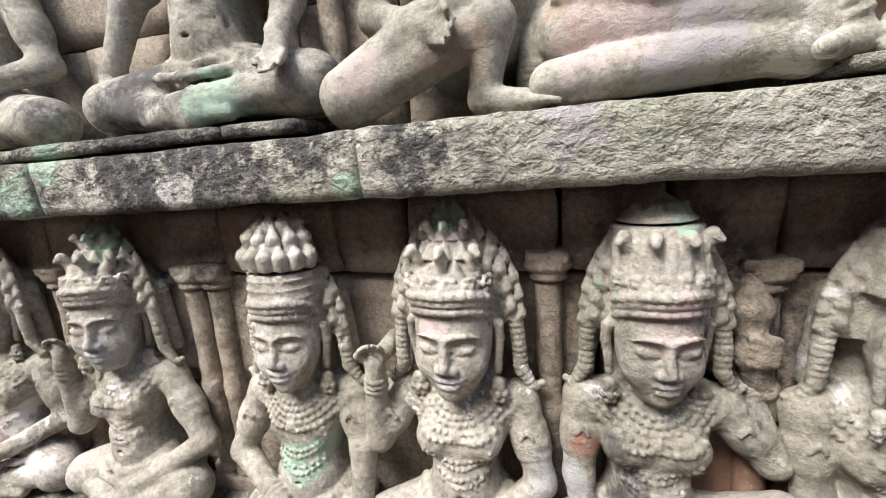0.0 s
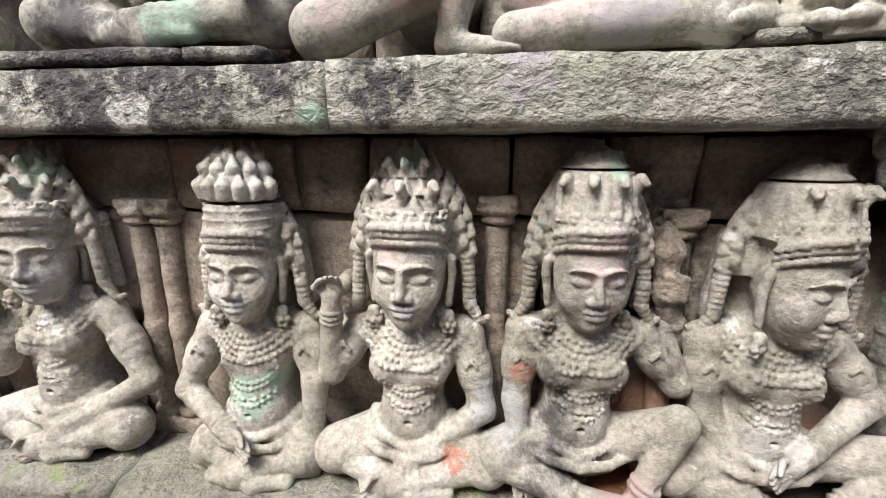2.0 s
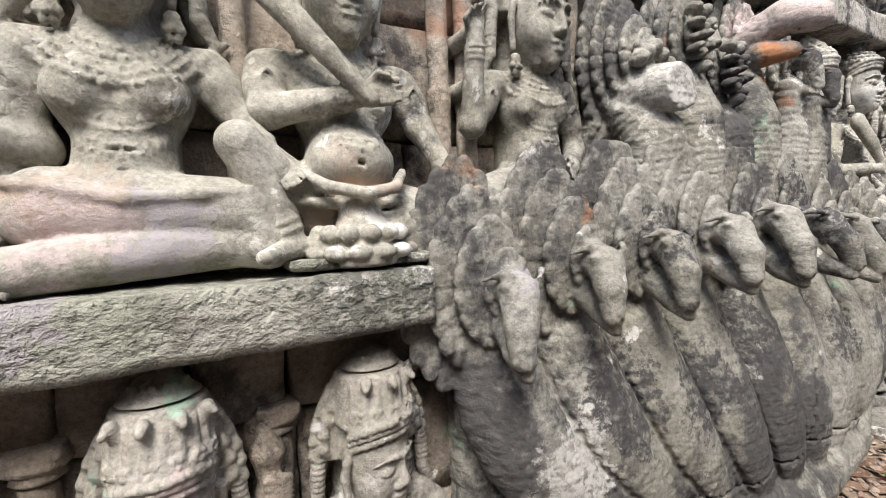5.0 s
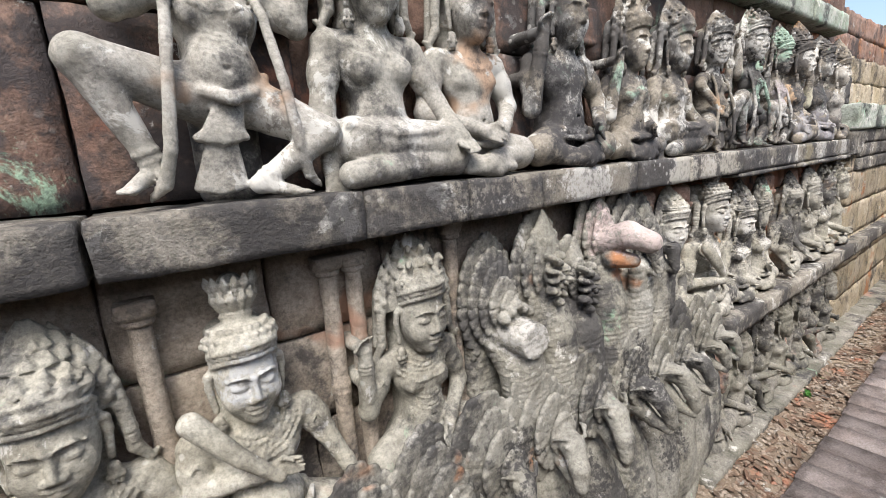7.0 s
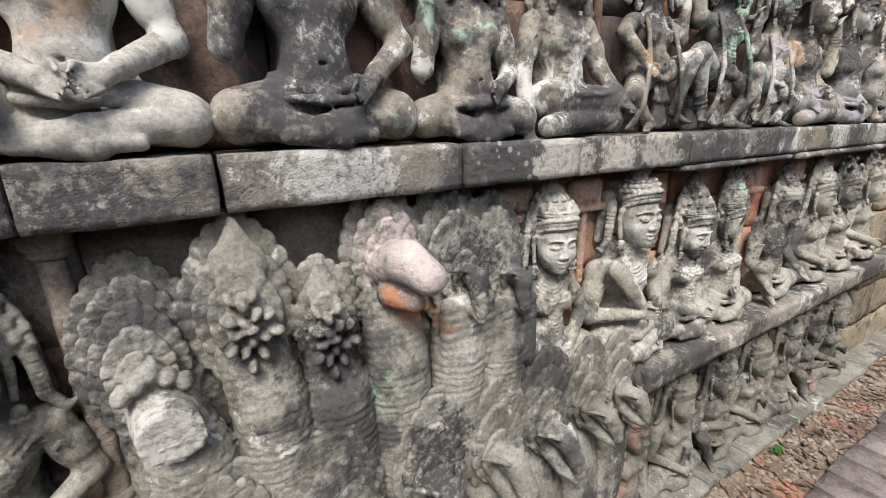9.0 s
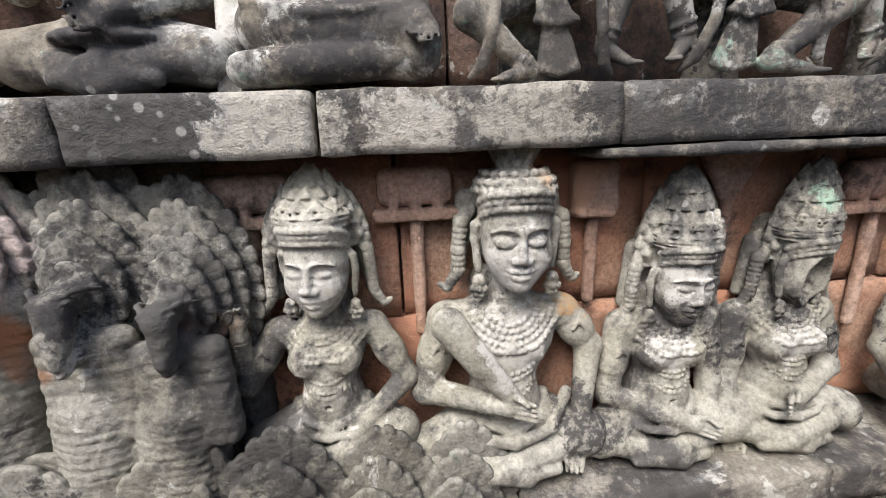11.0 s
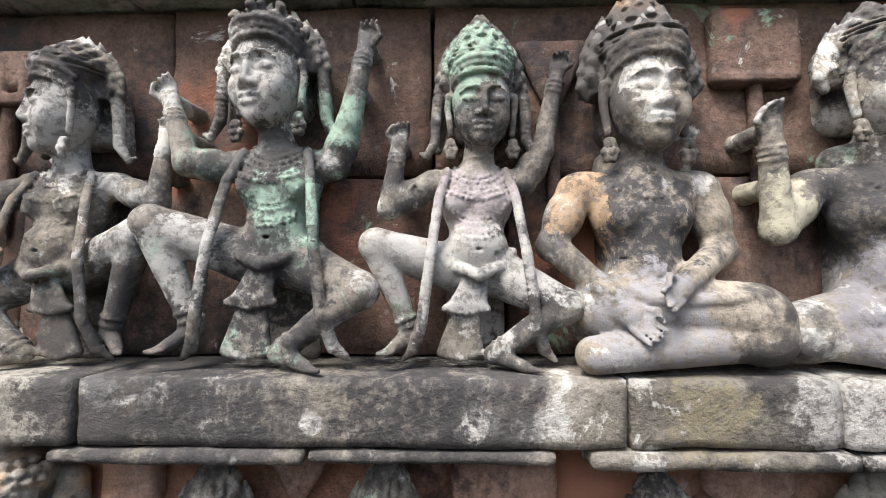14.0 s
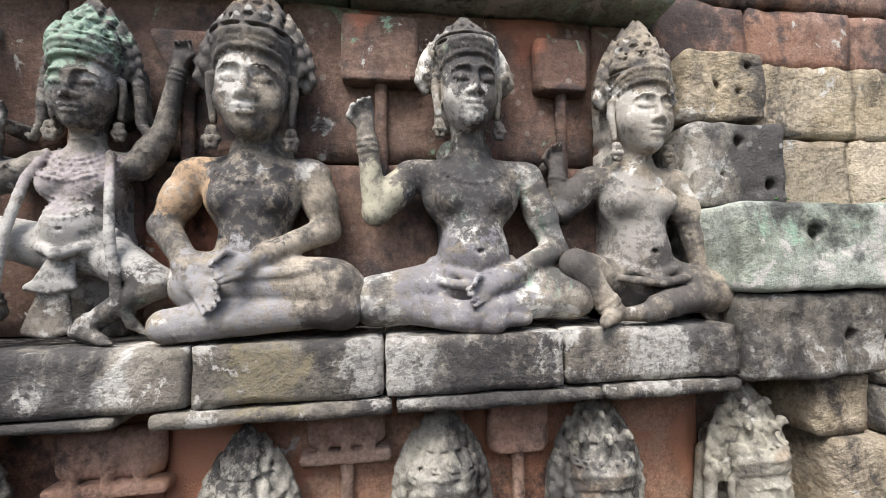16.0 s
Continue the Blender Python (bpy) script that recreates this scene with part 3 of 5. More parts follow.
    # legs
    if dance:
        m = -1 if flip else 1
        hi, lo = knee or ((-0.25, 0.3), (0.21, 0.15))
        hip_l, hip_r = (-0.045 * m, 0.0, 0.24), (0.045 * m, -0.005, 0.235)
        kl, kr = (hi[0] * m, -0.07, hi[1]), (lo[0] * m, -0.07, lo[1])
        cv.limb(hip_l, kl, 0.064, 0.042, 0.02)
        cv.limb(hip_r, kr, 0.064, 0.043, 0.02)
        al, ar = (-0.165 * m, -0.05, 0.085), (0.035 * m, -0.07, 0.035)
        for k3, a3, fx in ((kl, al, -0.05), (kr, ar, 0.075)):
            cv.limb(k3, a3, 0.04, 0.022, 0.012, rings=((0.84, 0.006, 0.025), (0.92, 0.006, 0.025)))
            toe = (a3[0] + fx * m, a3[1] - 0.035, max(0.012, a3[2] - 0.04))
            cv.limb(a3, toe, 0.021, 0.013, 0.01)
            for f in range(4):
                root = np.array(toe) + np.array((0.008 * (f - 1.5), -0.003 * f, 0))
                cv.limb(root, root + np.array((0.25 * fx * m, -0.014, -0.004)), 0.0065, 0.0055, 0.002)
        # the hanging panel of the skirt: fluted, flared at two levels
        for q in range(7):
            g = (q - 3) / 3
            cv.chain([(-0.005 * m + 0.02 * g, -0.068, 0.225), (-0.025 * m + 0.036 * g, -0.07, 0.155), (-0.03 * m + 0.05 * g, -0.072, 0.135 + 0.01 * abs(g))], [0.009, 0.011, 0.01], 0.005)
            cv.chain([(-0.03 * m + 0.024 * g, -0.058, 0.14), (-0.045 * m + 0.046 * g, -0.056, 0.025 + 0.012 * abs(g))], [0.009, 0.012], 0.005)
        for q in (-0.03, -0.01, 0.01, 0.03):
            cv.limb((-0.02 * m + q * 0.5, -0.088, 0.2), (-0.045 * m + q * 1.4, -0.08, 0.02), 0.003, 0.004, 0.002, cut=True)
        cv.chain([(-0.09, -0.03, 0.285), (-0.05, -0.072, 0.245), (0.0, -0.09 - 0.02 * belly, 0.225), (0.05, -0.072, 0.245), (0.09, -0.03, 0.285)], [0.012, 0.014, 0.015, 0.014, 0.012], 0.004)
        cv.box((0.0, 0.1, 0.14), (0.08, 0.05, 0.15), 0.03, 0.02)
    elif legs == "side":
        cv.ball((-0.02, 0.02, 0.08), (0.12, 0.08, 0.08), 0.03)
        cv.limb((-0.09, -0.035, 0.115), (0.17, -0.06, 0.105), 0.064, 0.056, 0.012)
        cv.limb((0.185, -0.06, 0.062), (-0.13, -0.095, 0.034), 0.044, 0.034, 0.004)
        cv.limb((0.19, -0.05, 0.085), (0.19, -0.065, 0.06), 0.058, 0.05, 0.02)
        cv.chain([(-0.12, -0.083, 0.15), (0.0, -0.1, 0.128), (0.1, -0.106, 0.132), (0.17, -0.1, 0.14)], [0.011, 0.012, 0.011, 0.008], 0.005)
    elif legs == "kneel":
        cv.ball((0.03, 0.03, 0.16), (0.11, 0.08, 0.09), 0.03)
        cv.limb((0.06, -0.03, 0.2), (-0.19, -0.08, 0.055), 0.062, 0.05, 0.012)
        cv.limb((-0.19, -0.08, 0.045), (0.06, -0.085, 0.135), 0.045, 0.034, 0.005)
        cv.limb((0.06, -0.085, 0.135), (0.04, -0.08, 0.03), 0.034, 0.024, 0.012)
        cv.limb((0.04, -0.08, 0.025), (0.13, -0.1, 0.014), 0.024, 0.016, 0.01)
        for f in range(4):
            cv.limb((0.12, -0.085 - 0.012 * f, 0.014), (0.155, -0.09 - 0.014 * f, 0.008), 0.008, 0.006, 0.003)
    else:
        cv.ball((0, 0.03, 0.07), (0.13, 0.09, 0.07), 0.03)
        for e in (-1, 1):
            if (legs == "knee_r" and e > 0) or (legs == "knee_l" and e < 0):
                kx, kz = knee or (0.19, 0.2)
                kn = (e * kx, -0.07, kz)
                cv.limb((e * 0.06, 0.0, 0.09), kn, 0.055, 0.036, 0.016)
                cv.limb(kn, (e * 0.12, -0.09, 0.03), 0.035, 0.024, 0.008, rings=((0.8, 0.006, 0.03), (0.88, 0.006, 0.03)))
                cv.limb((e * 0.12, -0.09, 0.026), (e * 0.17, -0.14, 0.014), 0.022, 0.013, 0.01)
            else:
                kn = (e * lap, -0.045, 0.066)
                cv.limb((e * 0.05, 0.0, 0.088), kn, 0.068, 0.056, 0.014)
                cv.limb(kn, (-e * 0.02, -0.105, 0.03 + 0.01 * e), 0.042, 0.028, 0.004, rings=((0.76, 0.004, 0.03), (0.84, 0.004, 0.03)))
                cv.limb((-e * 0.02, -0.105, 0.03), (-e * 0.09, -0.1, 0.024), 0.025, 0.016, 0.008)
        cv.chain([(-0.13, -0.05, 0.112), (-0.06, -0.085, 0.1), (0.0, -0.095, 0.094), (0.06, -0.085, 0.1), (0.13, -0.05, 0.112)], [0.006, 0.01, 0.011, 0.01, 0.006], 0.005)
    # arms
    for e, kind in zip((-1, 1), arms):
        if not kind:
            continue
        sh = np.array((lean + e * 0.122 * wide, 0.012, 0.348 + up))
        if isinstance(kind, str):
            (ex, ey, ez), (hx, hy, hz) = ARMS[kind]
            dz = up if kind != "down" else 0
            el, ha = np.array((lean * 0.7 + e * ex * (0.5 + 0.5 * wide), ey, ez + dz)), np.array((lean * 0.5 + e * hx, hy, hz + dz))
            raised = kind in ("raised", "high")
        else:
            el, ha = np.array(kind[0]), np.array(kind[1])
            raised = ha[2] > el[2] + 0.05
        cv.limb(sh, el, 0.037, 0.03, 0.016)
        for q, w in ((0.36, 0.0405), (0.47, 0.0415), (0.58, 0.039)):
            c = sh + (el - sh) * q
            d = (el - sh) / max(np.linalg.norm(el - sh), 1e-6)
            cv.limb(c - d * 0.001, c + d * 0.001, w - 0.0005, w - 0.0005, 0.002, flat=0.95)
        if beads and abs(el[2] - sh[2]) > 0.06:
            c = sh + (el - sh) * 0.36
            y = cv.front(c[0], c[2])
            if y is not None:
                cv.chain([(c[0] - 0.012, y, c[2]), (c[0], y - 0.002, c[2] + 0.018), (c[0] + 0.012, y, c[2])], [0.004] * 3, 0.002)
        cv.limb(el, ha, 0.03, 0.0205, 0.012, rings=((0.8, 0.004, 0.02), (0.87, 0.0045, 0.02), (0.94, 0.004, 0.02)))
        d = (ha - el) / max(np.linalg.norm(ha - el), 1e-6)
        palm = ha + d * 0.026
        cv.ball(palm, (0.023, 0.015, 0.023), 0.01)
        side = np.cross(d, (0, 1, 0))
        side /= max(np.linalg.norm(side), 1e-6)
        for f in range(4):
            root = palm + side * (f - 1.5) * 0.0118 + d * 0.014
            bend = np.array((0.0, -0.014, 0.0)) if raised else np.array((0.0, -0.004, 0.0))
            mid = root + d * (0.022 - 0.003 * abs(f - 1.5))
            tip = mid + d * (0.02 if not raised else (0.018 - 0.012 * f / 3)) + bend
            cv.chain([root, mid, tip], [0.0072, 0.0066, 0.0048], 0.0015)
        cv.chain([palm + side * -0.018 * e, palm + side * -0.032 * e + d * 0.016 + np.array((0, -0.01, 0)), palm + side * -0.022 * e + d * 0.034 + np.array((0, -0.016, 0))], [0.008, 0.0066, 0.005], 0.003)
        if raised:
            cv.limb(tuple(palm + np.array((0, 0.02, 0.0))), (palm[0], 0.1, palm[2]), 0.018, 0.024, 0.01)
            cv.limb(tuple((el + ha) / 2 + np.array((0, 0.02, 0.0))), ((el[0] + ha[0]) / 2, 0.1, (el[2] + ha[2]) / 2), 0.02, 0.026, 0.01)
    if sash:
        for e in (-1, 1):
            cv.chain([(lean + e * 0.075, -0.03, 0.375 + up), (lean + e * 0.095, -0.065, 0.3 + up), (e * 0.115, -0.1, 0.2 + up * 0.6), (e * 0.135, -0.1, 0.12), (e * 0.155, -0.075, 0.05), (e * 0.185, -0.06, 0.02)],
                     [0.01, 0.011, 0.012, 0.013, 0.014, 0.006], 0.003, wave=(0.014, 0.002), flat=0.7)
    # head
    ya = radians(yaw)
    hs = (brow - chin) / 0.14
    C = np.array((hx0, -0.03, brow - 0.052 * hs))

    def hp(x, y, z):
        x, y, z = 0.95 * x * hs * face, 0.9 * y * hs, 1.13 * z * hs
        y, z = y * math.cos(nod) - z * math.sin(nod), z * math.cos(nod) + y * math.sin(nod)
        return C + np.array((math.cos(ya) * x - math.sin(ya) * y, math.sin(ya) * x + math.cos(ya) * y, z))

    def hb(p, r, k, cut=False):
        cv.ball(hp(*p), (0.95 * r[0] * hs * face, 0.9 * r[1] * hs, 1.13 * r[2] * hs), k, ya, cut=cut)

    hb((0, 0.002, 0.012), (0.064, 0.064, 0.072), 0.02)
    hb((0, -0.012, -0.026), (0.054, 0.048, 0.045), 0.02)
    if broken:
        hb((0, -0.055, -0.02), (0.048, 0.05, 0.06), 0.004, True)
        hb((0.012, -0.045, -0.058), (0.03, 0.03, 0.026), 0.004, True)
        for i in range(4):
            hb((0.036 * math.sin(i * 2.1), -0.012, 0.03 * math.cos(i * 1.7) - 0.01), (0.016, 0.008, 0.02), 0.003)
    else:
        hb((0, -0.026, -0.05), (0.036, 0.034, 0.026), 0.022)
        hb((0, -0.048, -0.064), (0.016, 0.014, 0.012), 0.016)
        w = 1.3 if fierce else 1.0
        for e in (-1, 1):
            hb((e * 0.033, -0.036, -0.02), (0.024, 0.02, 0.024), 0.02)
            hb((e * 0.0275, -0.0705, 0.0085), (0.0225, 0.0145, 0.0105), 0.01, True)
            hb((e * 0.0275, -0.0475, 0.0045), (0.0195 * w ** 0.3, 0.0135 * w, 0.0095 * w), 0.002)
            cv.chain([hp(e * 0.009, -0.057, 0.0015), hp(e * 0.019, -0.0605, -0.0035), hp(e * 0.034, -0.059, -0.0025), hp(e * 0.048, -0.049, 0.0045)], [0.0024 * hs] * 4, 0.001, cut=True)
            cv.chain([hp(e * 0.003, -0.063, 0.0195), hp(e * 0.016, -0.0635, 0.0265), hp(e * 0.034, -0.0575, 0.0265), hp(e * 0.052, -0.042, 0.018)], [0.0034 * hs * w, 0.0036 * hs * w, 0.0032 * hs, 0.0024], 0.003)
            hb((e * 0.0105, -0.0645, -0.021), (0.009, 0.0095, 0.0068), 0.004)
            cv.chain([hp(0, -0.0635, -0.0378), hp(e * 0.008, -0.0645, -0.0362), hp(e * 0.019, -0.0595, -0.0372), hp(e * 0.0285 * w ** 0.5, -0.051, -0.0335)], [0.005 * hs, 0.0052 * hs, 0.0044 * hs, 0.0022], 0.002)
            cv.chain([hp(0, -0.0625, -0.0478), hp(e * 0.011, -0.0605, -0.047), hp(e * 0.0255, -0.051, -0.0395)], [0.0066 * hs, 0.0058 * hs, 0.0024], 0.002)
        cv.limb(hp(0, -0.0575, 0.022), hp(0, -0.0725, -0.0165), 0.0055 * hs, 0.0078 * hs, 0.007)
        cv.chain([hp(-0.029, -0.056, -0.0375), hp(-0.012, -0.0685, -0.0424), hp(0, -0.0705, -0.0425), hp(0.012, -0.0685, -0.0424), hp(0.029, -0.056, -0.0375)], [0.0013] * 5, 0.001, cut=True)
    # long pierced ears, flower pendants, beaded hair tassels curling outwards
    for e in (-1, 1):
        cv.chain([hp(e * 0.064, 0.006, 0.028), hp(e * 0.074, 0.002, 0.022), hp(e * 0.075, 0.004, 0.0), hp(e * 0.068, 0.0, -0.048)], [0.009, 0.009, 0.009, 0.008], 0.004)
        cv.limb(hp(e * 0.068, -0.012, 0.014), hp(e * 0.068, -0.012, -0.035), 0.004, 0.003, 0.003, cut=True)
        hb((e * 0.069, -0.008, -0.062), (0.011, 0.011, 0.006), 0.002)
        for q in range(6):
            a = q * 1.0472
            hb((e * 0.069 + 0.011 * math.cos(a), -0.012, -0.078 + 0.012 * math.sin(a)), (0.0066, 0.008, 0.0066), 0.002)
        hb((e * 0.069, -0.018, -0.078), (0.006, 0.006, 0.006), 0.002)
        if tassels:
            T = lambda x, y, z: C + np.array((e * x * hs, 0.03 + y, z * hs))
            cv.chain([T(0.072, 0.01, 0.045), T(0.092, -0.002, 0.03), T(0.097, -0.002, -0.02), T(0.098, 0.0, -0.06), T(0.118, 0.005, -0.095), T(0.13, 0.008, -0.088)], [0.01, 0.0135, 0.013, 0.0125, 0.008, 0.005], 0.003, wave=(0.0125, 0.003))
            cv.limb(T(0.075, 0.035, 0.06), T(0.095, 0.045, -0.07), 0.026, 0.014, 0.01)
    cv.box((C[0], 0.075, C[2] + 0.03), (0.06 * hs, 0.06, 0.1), 0.04, 0.02)
    # diadem: three beaded cords that drop to the temples
    for q, r in enumerate((0.0615, 0.0635, 0.065)):
        arc = [hp((r + 0.001) * math.sin(v), 0.006 - r * math.cos(v), 0.052 + 0.055 * nod + 0.011 * q - 0.024 * (1 - math.cos(v)) ** 1.4) for v in np.linspace(-1.6, 1.6, 15)]
        cv.chain(arc, [0.005 * hs] * 15, 0.002, wave=(0.0135, 0.0028) if q != 1 else None)
    b = hp(0, 0.012, 0.07)
    hb((0, 0.008, 0.068 + 0.05 * nod), (0.0645, 0.064, 0.03), 0.01)
    t = np.array((C[0] + crown_lean + 0.015 * math.sin(ya), 0.004, tall - 0.004))
    R0, H = 0.068 * hs * (0.35 + 0.65 * face), t[2] - b[2]

    def spot(u, r, a):
        base = b + (t - b) * u
        return np.array((base[0] + r * math.sin(a), base[1] - r * math.cos(a) * 0.85, base[2]))

    def rosettes(u, r, n, size):
        for i in range(n):
            a = ya + (i - (n - 1) / 2) * (2.7 / n)
            p = spot(u, r, a)
            for q in range(6):
                g = q * 1.0472
                cv.ball(p + np.array((size * math.cos(g) * math.cos(a), size * math.cos(g) * math.sin(a), size * math.sin(g))), (size * 0.55,) * 3, 0.002)
            cv.ball(p + np.array((0.004 * math.sin(a), -0.004 * math.cos(a), 0)), (size * 0.5,) * 3, 0.001)

    def curls(u, r, n, size, stem):
        for i in range(n):
            a = ya + (i - (n - 1) / 2) * (2.4 / n)
            p = spot(u, r, a)
            o = np.array((math.sin(a), -math.cos(a), 0))
            cv.chain([p - np.array((0, 0, stem)), p - np.array((0, 0, size)), p + o * size * 0.7 + np.array((0, 0, size * 0.4)), p + o * size * 1.5 - np.array((0, 0, size * 0.2))], [size * 0.6, size * 0.75, size * 0.7, size * 0.45], 0.003)
            cv.ball(p + o * size * 0.6 - np.array((0, 0, size * 0.5)), (size * 0.55,) * 3, 0.001)

    def halo(w, zlo, tip, n, y0=0.002):
        """Flame-edged plate behind the crown, a pointed arch from the ears up."""
        z0, z1 = b[2] - zlo, t[2] - tip
        for layer, (k, dy) in enumerate(((1.0, 0.012), (0.86, 0.0))):
            cv.spire((C[0] + crown_lean * 0.3, y0 + dy, z0), (C[0] + crown_lean * 0.9, y0 + dy, z0 + (z1 - z0) * (0.9 + 0.1 * k)), w * k, "bud", 0.004, 0.34)
            for e in (-1, 1):
                for i in range(n):
                    u = (i + 0.3 + 0.5 * layer) / n
                    rr = w * k * max(0.02, 1 - u ** 2.2) ** 0.8
                    p = np.array((C[0] + crown_lean * (0.3 + 0.6 * u) + e * rr * 0.94, y0 + dy - 0.012 * (1 - u), z0 + (z1 - z0) * u))
                    cv.chain([p - np.array((e * 0.008, 0, 0.016)), p + np.array((e * 0.006, -0.006, 0.006)), p + np.array((e * (0.008 - 0.012 * u), -0.004, 0.036))], [0.009, 0.0125, 0.003], 0.001)

    if crown == "petals":
        for q in range(4):
            cv.ball(b + np.array((0, 0.0, 0.004 + 0.0085 * q)), (R0 * (1.04 + 0.012 * q), R0 * 0.93, 0.006), 0.002)
        halo(0.094 * hs, 0.055, 0.03, 6)
        cv.spire(b + np.array((0, 0, 0.02)), t, R0 * 1.02, "petals", squash=0.88)
        rosettes(0.26, R0 * 0.98, 6, 0.0105)
    elif crown == "leaves":
        halo(0.102 * hs, 0.075, 0.02, 6)
        cv.spire(b - np.array((0, 0, 0.005)), t, R0 * 1.0, "petals", squash=0.88)
        rosettes(0.12, R0 * 1.0, 6, 0.012)
        curls(0.48, R0 * 0.84, 3, 0.0145, 0.03)
        curls(0.76, R0 * 0.5, 3, 0.012, 0.02)
    elif crown == "split":
        halo(0.1 * hs, 0.085, 0.08, 5)
        cv.limb(b, b + (t - b) * 0.34, R0 * 0.98, R0 * 0.96, 0.004, flat=0.9)
        for q in range(3):
            cv.ball(b + (t - b) * (0.06 + 0.1 * q), (R0 * 1.03, R0 * 0.94, 0.006), 0.003)
        cv.spire(b + (t - b) * 0.36, t, R0 * 0.86, "bud", 0.004, 0.9)
        for n, u, rr, ln in ((7, 0.38, 0.95, 0.05), (6, 0.55, 0.8, 0.055), (5, 0.7, 0.55, 0.055)):
            for i in range(n):
                a = ya + (i - (n - 1) / 2) * (2.8 / n)
                p = spot(u, R0 * rr, a)
                o = np.array((math.sin(a), -0.8 * math.cos(a), 0))
                cv.chain([p, p + o * 0.008 + np.array((0, 0, ln * 0.55)), p - o * 0.002 + np.array((0, 0, ln))], [0.013, 0.014, 0.004], 0.002)
        c = b + (t - b) * 0.35
        cv.box((c[0], -0.06, c[2]), (0.12, 0.075, 0.0035), 0.002, 0.002, cut=True)
    elif crown == "tiers":
        halo(0.102 * hs, 0.085, 0.035, 7)
        cv.spire(b - np.array((0, 0, 0.005)), t, R0 * 1.0, "mitre", squash=0.9)
        rosettes(0.12, R0 * 1.0, 6, 0.012)
        for i in range(9):
            a = ya + (i - 4) * 0.32
            p, q = spot(0.14, R0 * 0.95, a), spot(0.52, R0 * 0.9, a)
            cv.limb(p, q, 0.0085, 0.008, 0.002)
        curls(0.55, R0 * 0.93, 4, 0.0155, 0.01)
        c = b + (t - b) * 0.68
        cv.box((c[0], -0.06, c[2]), (0.085, 0.07, 0.0022), 0.001, 0.001, cut=True)
        rosettes(0.8, R0 * 0.55, 4, 0.011)
    elif crown == "stub":
        halo(0.1 * hs, 0.07, 0.04, 6)
        cv.spire(b - np.array((0, 0, 0.005)), t, R0 * 1.02, "petals", squash=0.9)
        for q in range(3):
            cv.ball(b + np.array((0, 0.0, 0.004 + 0.011 * q)), (R0 * 1.06, R0 * 0.95, 0.007), 0.002)
    else:
        # close curls with a topknot
        cv.ball(b + np.array((0, 0.012, 0.0)), (R0 * 1.0, R0 * 0.9, 0.05), 0.008)
        for row, (zz, rr, n) in enumerate(((0.006, 1.0, 12), (0.022, 0.95, 12), (0.037, 0.78, 10))):
            for i in range(n):
                a = ya + (i - (n - 1) / 2 + 0.5 * (row % 2)) * (3.3 / n)
                p = b + np.array((R0 * rr * math.sin(a), 0.01 - R0 * rr * 0.9 * math.cos(a), zz))
                cv.ball(p, (0.0098, 0.0098, 0.0088), 0.002)
        cv.limb(b + (t - b) * 0.3, t - np.array((0, 0, 0.03)), R0 * 0.42, R0 * 0.36, 0.006, rings=((0.15, 0.006, 0.06), (0.5, 0.006, 0.06)), flat=0.9)
        for n, u, rr in ((6, 0.5, 0.42), (7, 0.72, 0.5)):
            for i in range(n):
                a = ya + (i - (n - 1) / 2) * (3.0 / n)
                p = spot(u, R0 * rr, a)
                o = np.array((math.sin(a), -math.cos(a), 0))
                cv.chain([p, p + o * 0.012 + np.array((0, 0, 0.025)), p + o * 0.016 + np.array((0, 0, 0.042))], [0.009, 0.01, 0.004], 0.002)
    if item == "bowl":
        cv.ball((0, -0.075, 0.1), (0.1, 0.05, 0.02), 0.01)
        cv.limb((0, -0.08, 0.02), (0, -0.08, 0.09), 0.05, 0.02, 0.015)
        cv.ball((0, -0.08, 0.01), (0.08, 0.05, 0.02), 0.01)
    if item == "club":
        cv.chain([(0.02, -0.125, 0.275), (-0.05, -0.11, 0.35), (-0.13, -0.07, 0.45)], [0.014, 0.02, 0.026], 0.004)
        cv.chain([(-0.1, -0.06, 0.16), (-0.06, -0.12, 0.125), (0, -0.14, 0.112), (0.06, -0.12, 0.125), (0.1, -0.06, 0.16)], [0.008, 0.011, 0.012, 0.011, 0.008], 0.004)
        cv.limb((0, -0.09, 0.0), (0, -0.09, 0.09), 0.066, 0.034, 0.01)
        for q in range(7):
            v = (q - 3) * 0.5
            cv.ball((0.075 * math.sin(v), -0.09 - 0.055 * math.cos(v), 0.045), (0.018, 0.014, 0.016), 0.003)
            cv.ball((0.085 * math.sin(v + 0.25), -0.09 - 0.06 * math.cos(v + 0.25), 0.012), (0.022, 0.016, 0.014), 0.003)
    if item == "scarf":
        # a broad flat club resting against the shoulder
        cv.chain([(0.0, -0.112, 0.205), (-0.07, -0.1, 0.29), (-0.135, -0.075, 0.375)], [0.018, 0.03, 0.036], 0.004, flat=0.6)
        cv.chain([(-0.13, -0.03, 0.13), (-0.07, -0.085, 0.105), (0.0, -0.1, 0.095), (0.08, -0.09, 0.12), (0.13, -0.04, 0.17)], [0.014] * 5, 0.004, flat=0.7)
    # knocks and wear of the surface
    rnd = np.random.RandomState(seed + 7)
    for i in range(7):
        x, z = rnd.uniform(-0.2, 0.2), rnd.uniform(0.05, tall)
        y = cv.front(x, z)
        if y is not None and y < 0.0 and not (abs(x - hx0) < 0.07 and chin - 0.02 < z < brow):
            q = rnd.uniform(0.005, 0.012)
            cv.ball((x, y - 0.4 * q, z), (q * 1.6, q * 0.6, q), 0.003, tilt=rnd.uniform(0, 3), cut=True)
    P = np.stack(np.meshgrid(*cv.ax, indexing="ij"), -1).reshape(-1, 3)
    near = np.abs(cv.d.ravel()) < 0.012
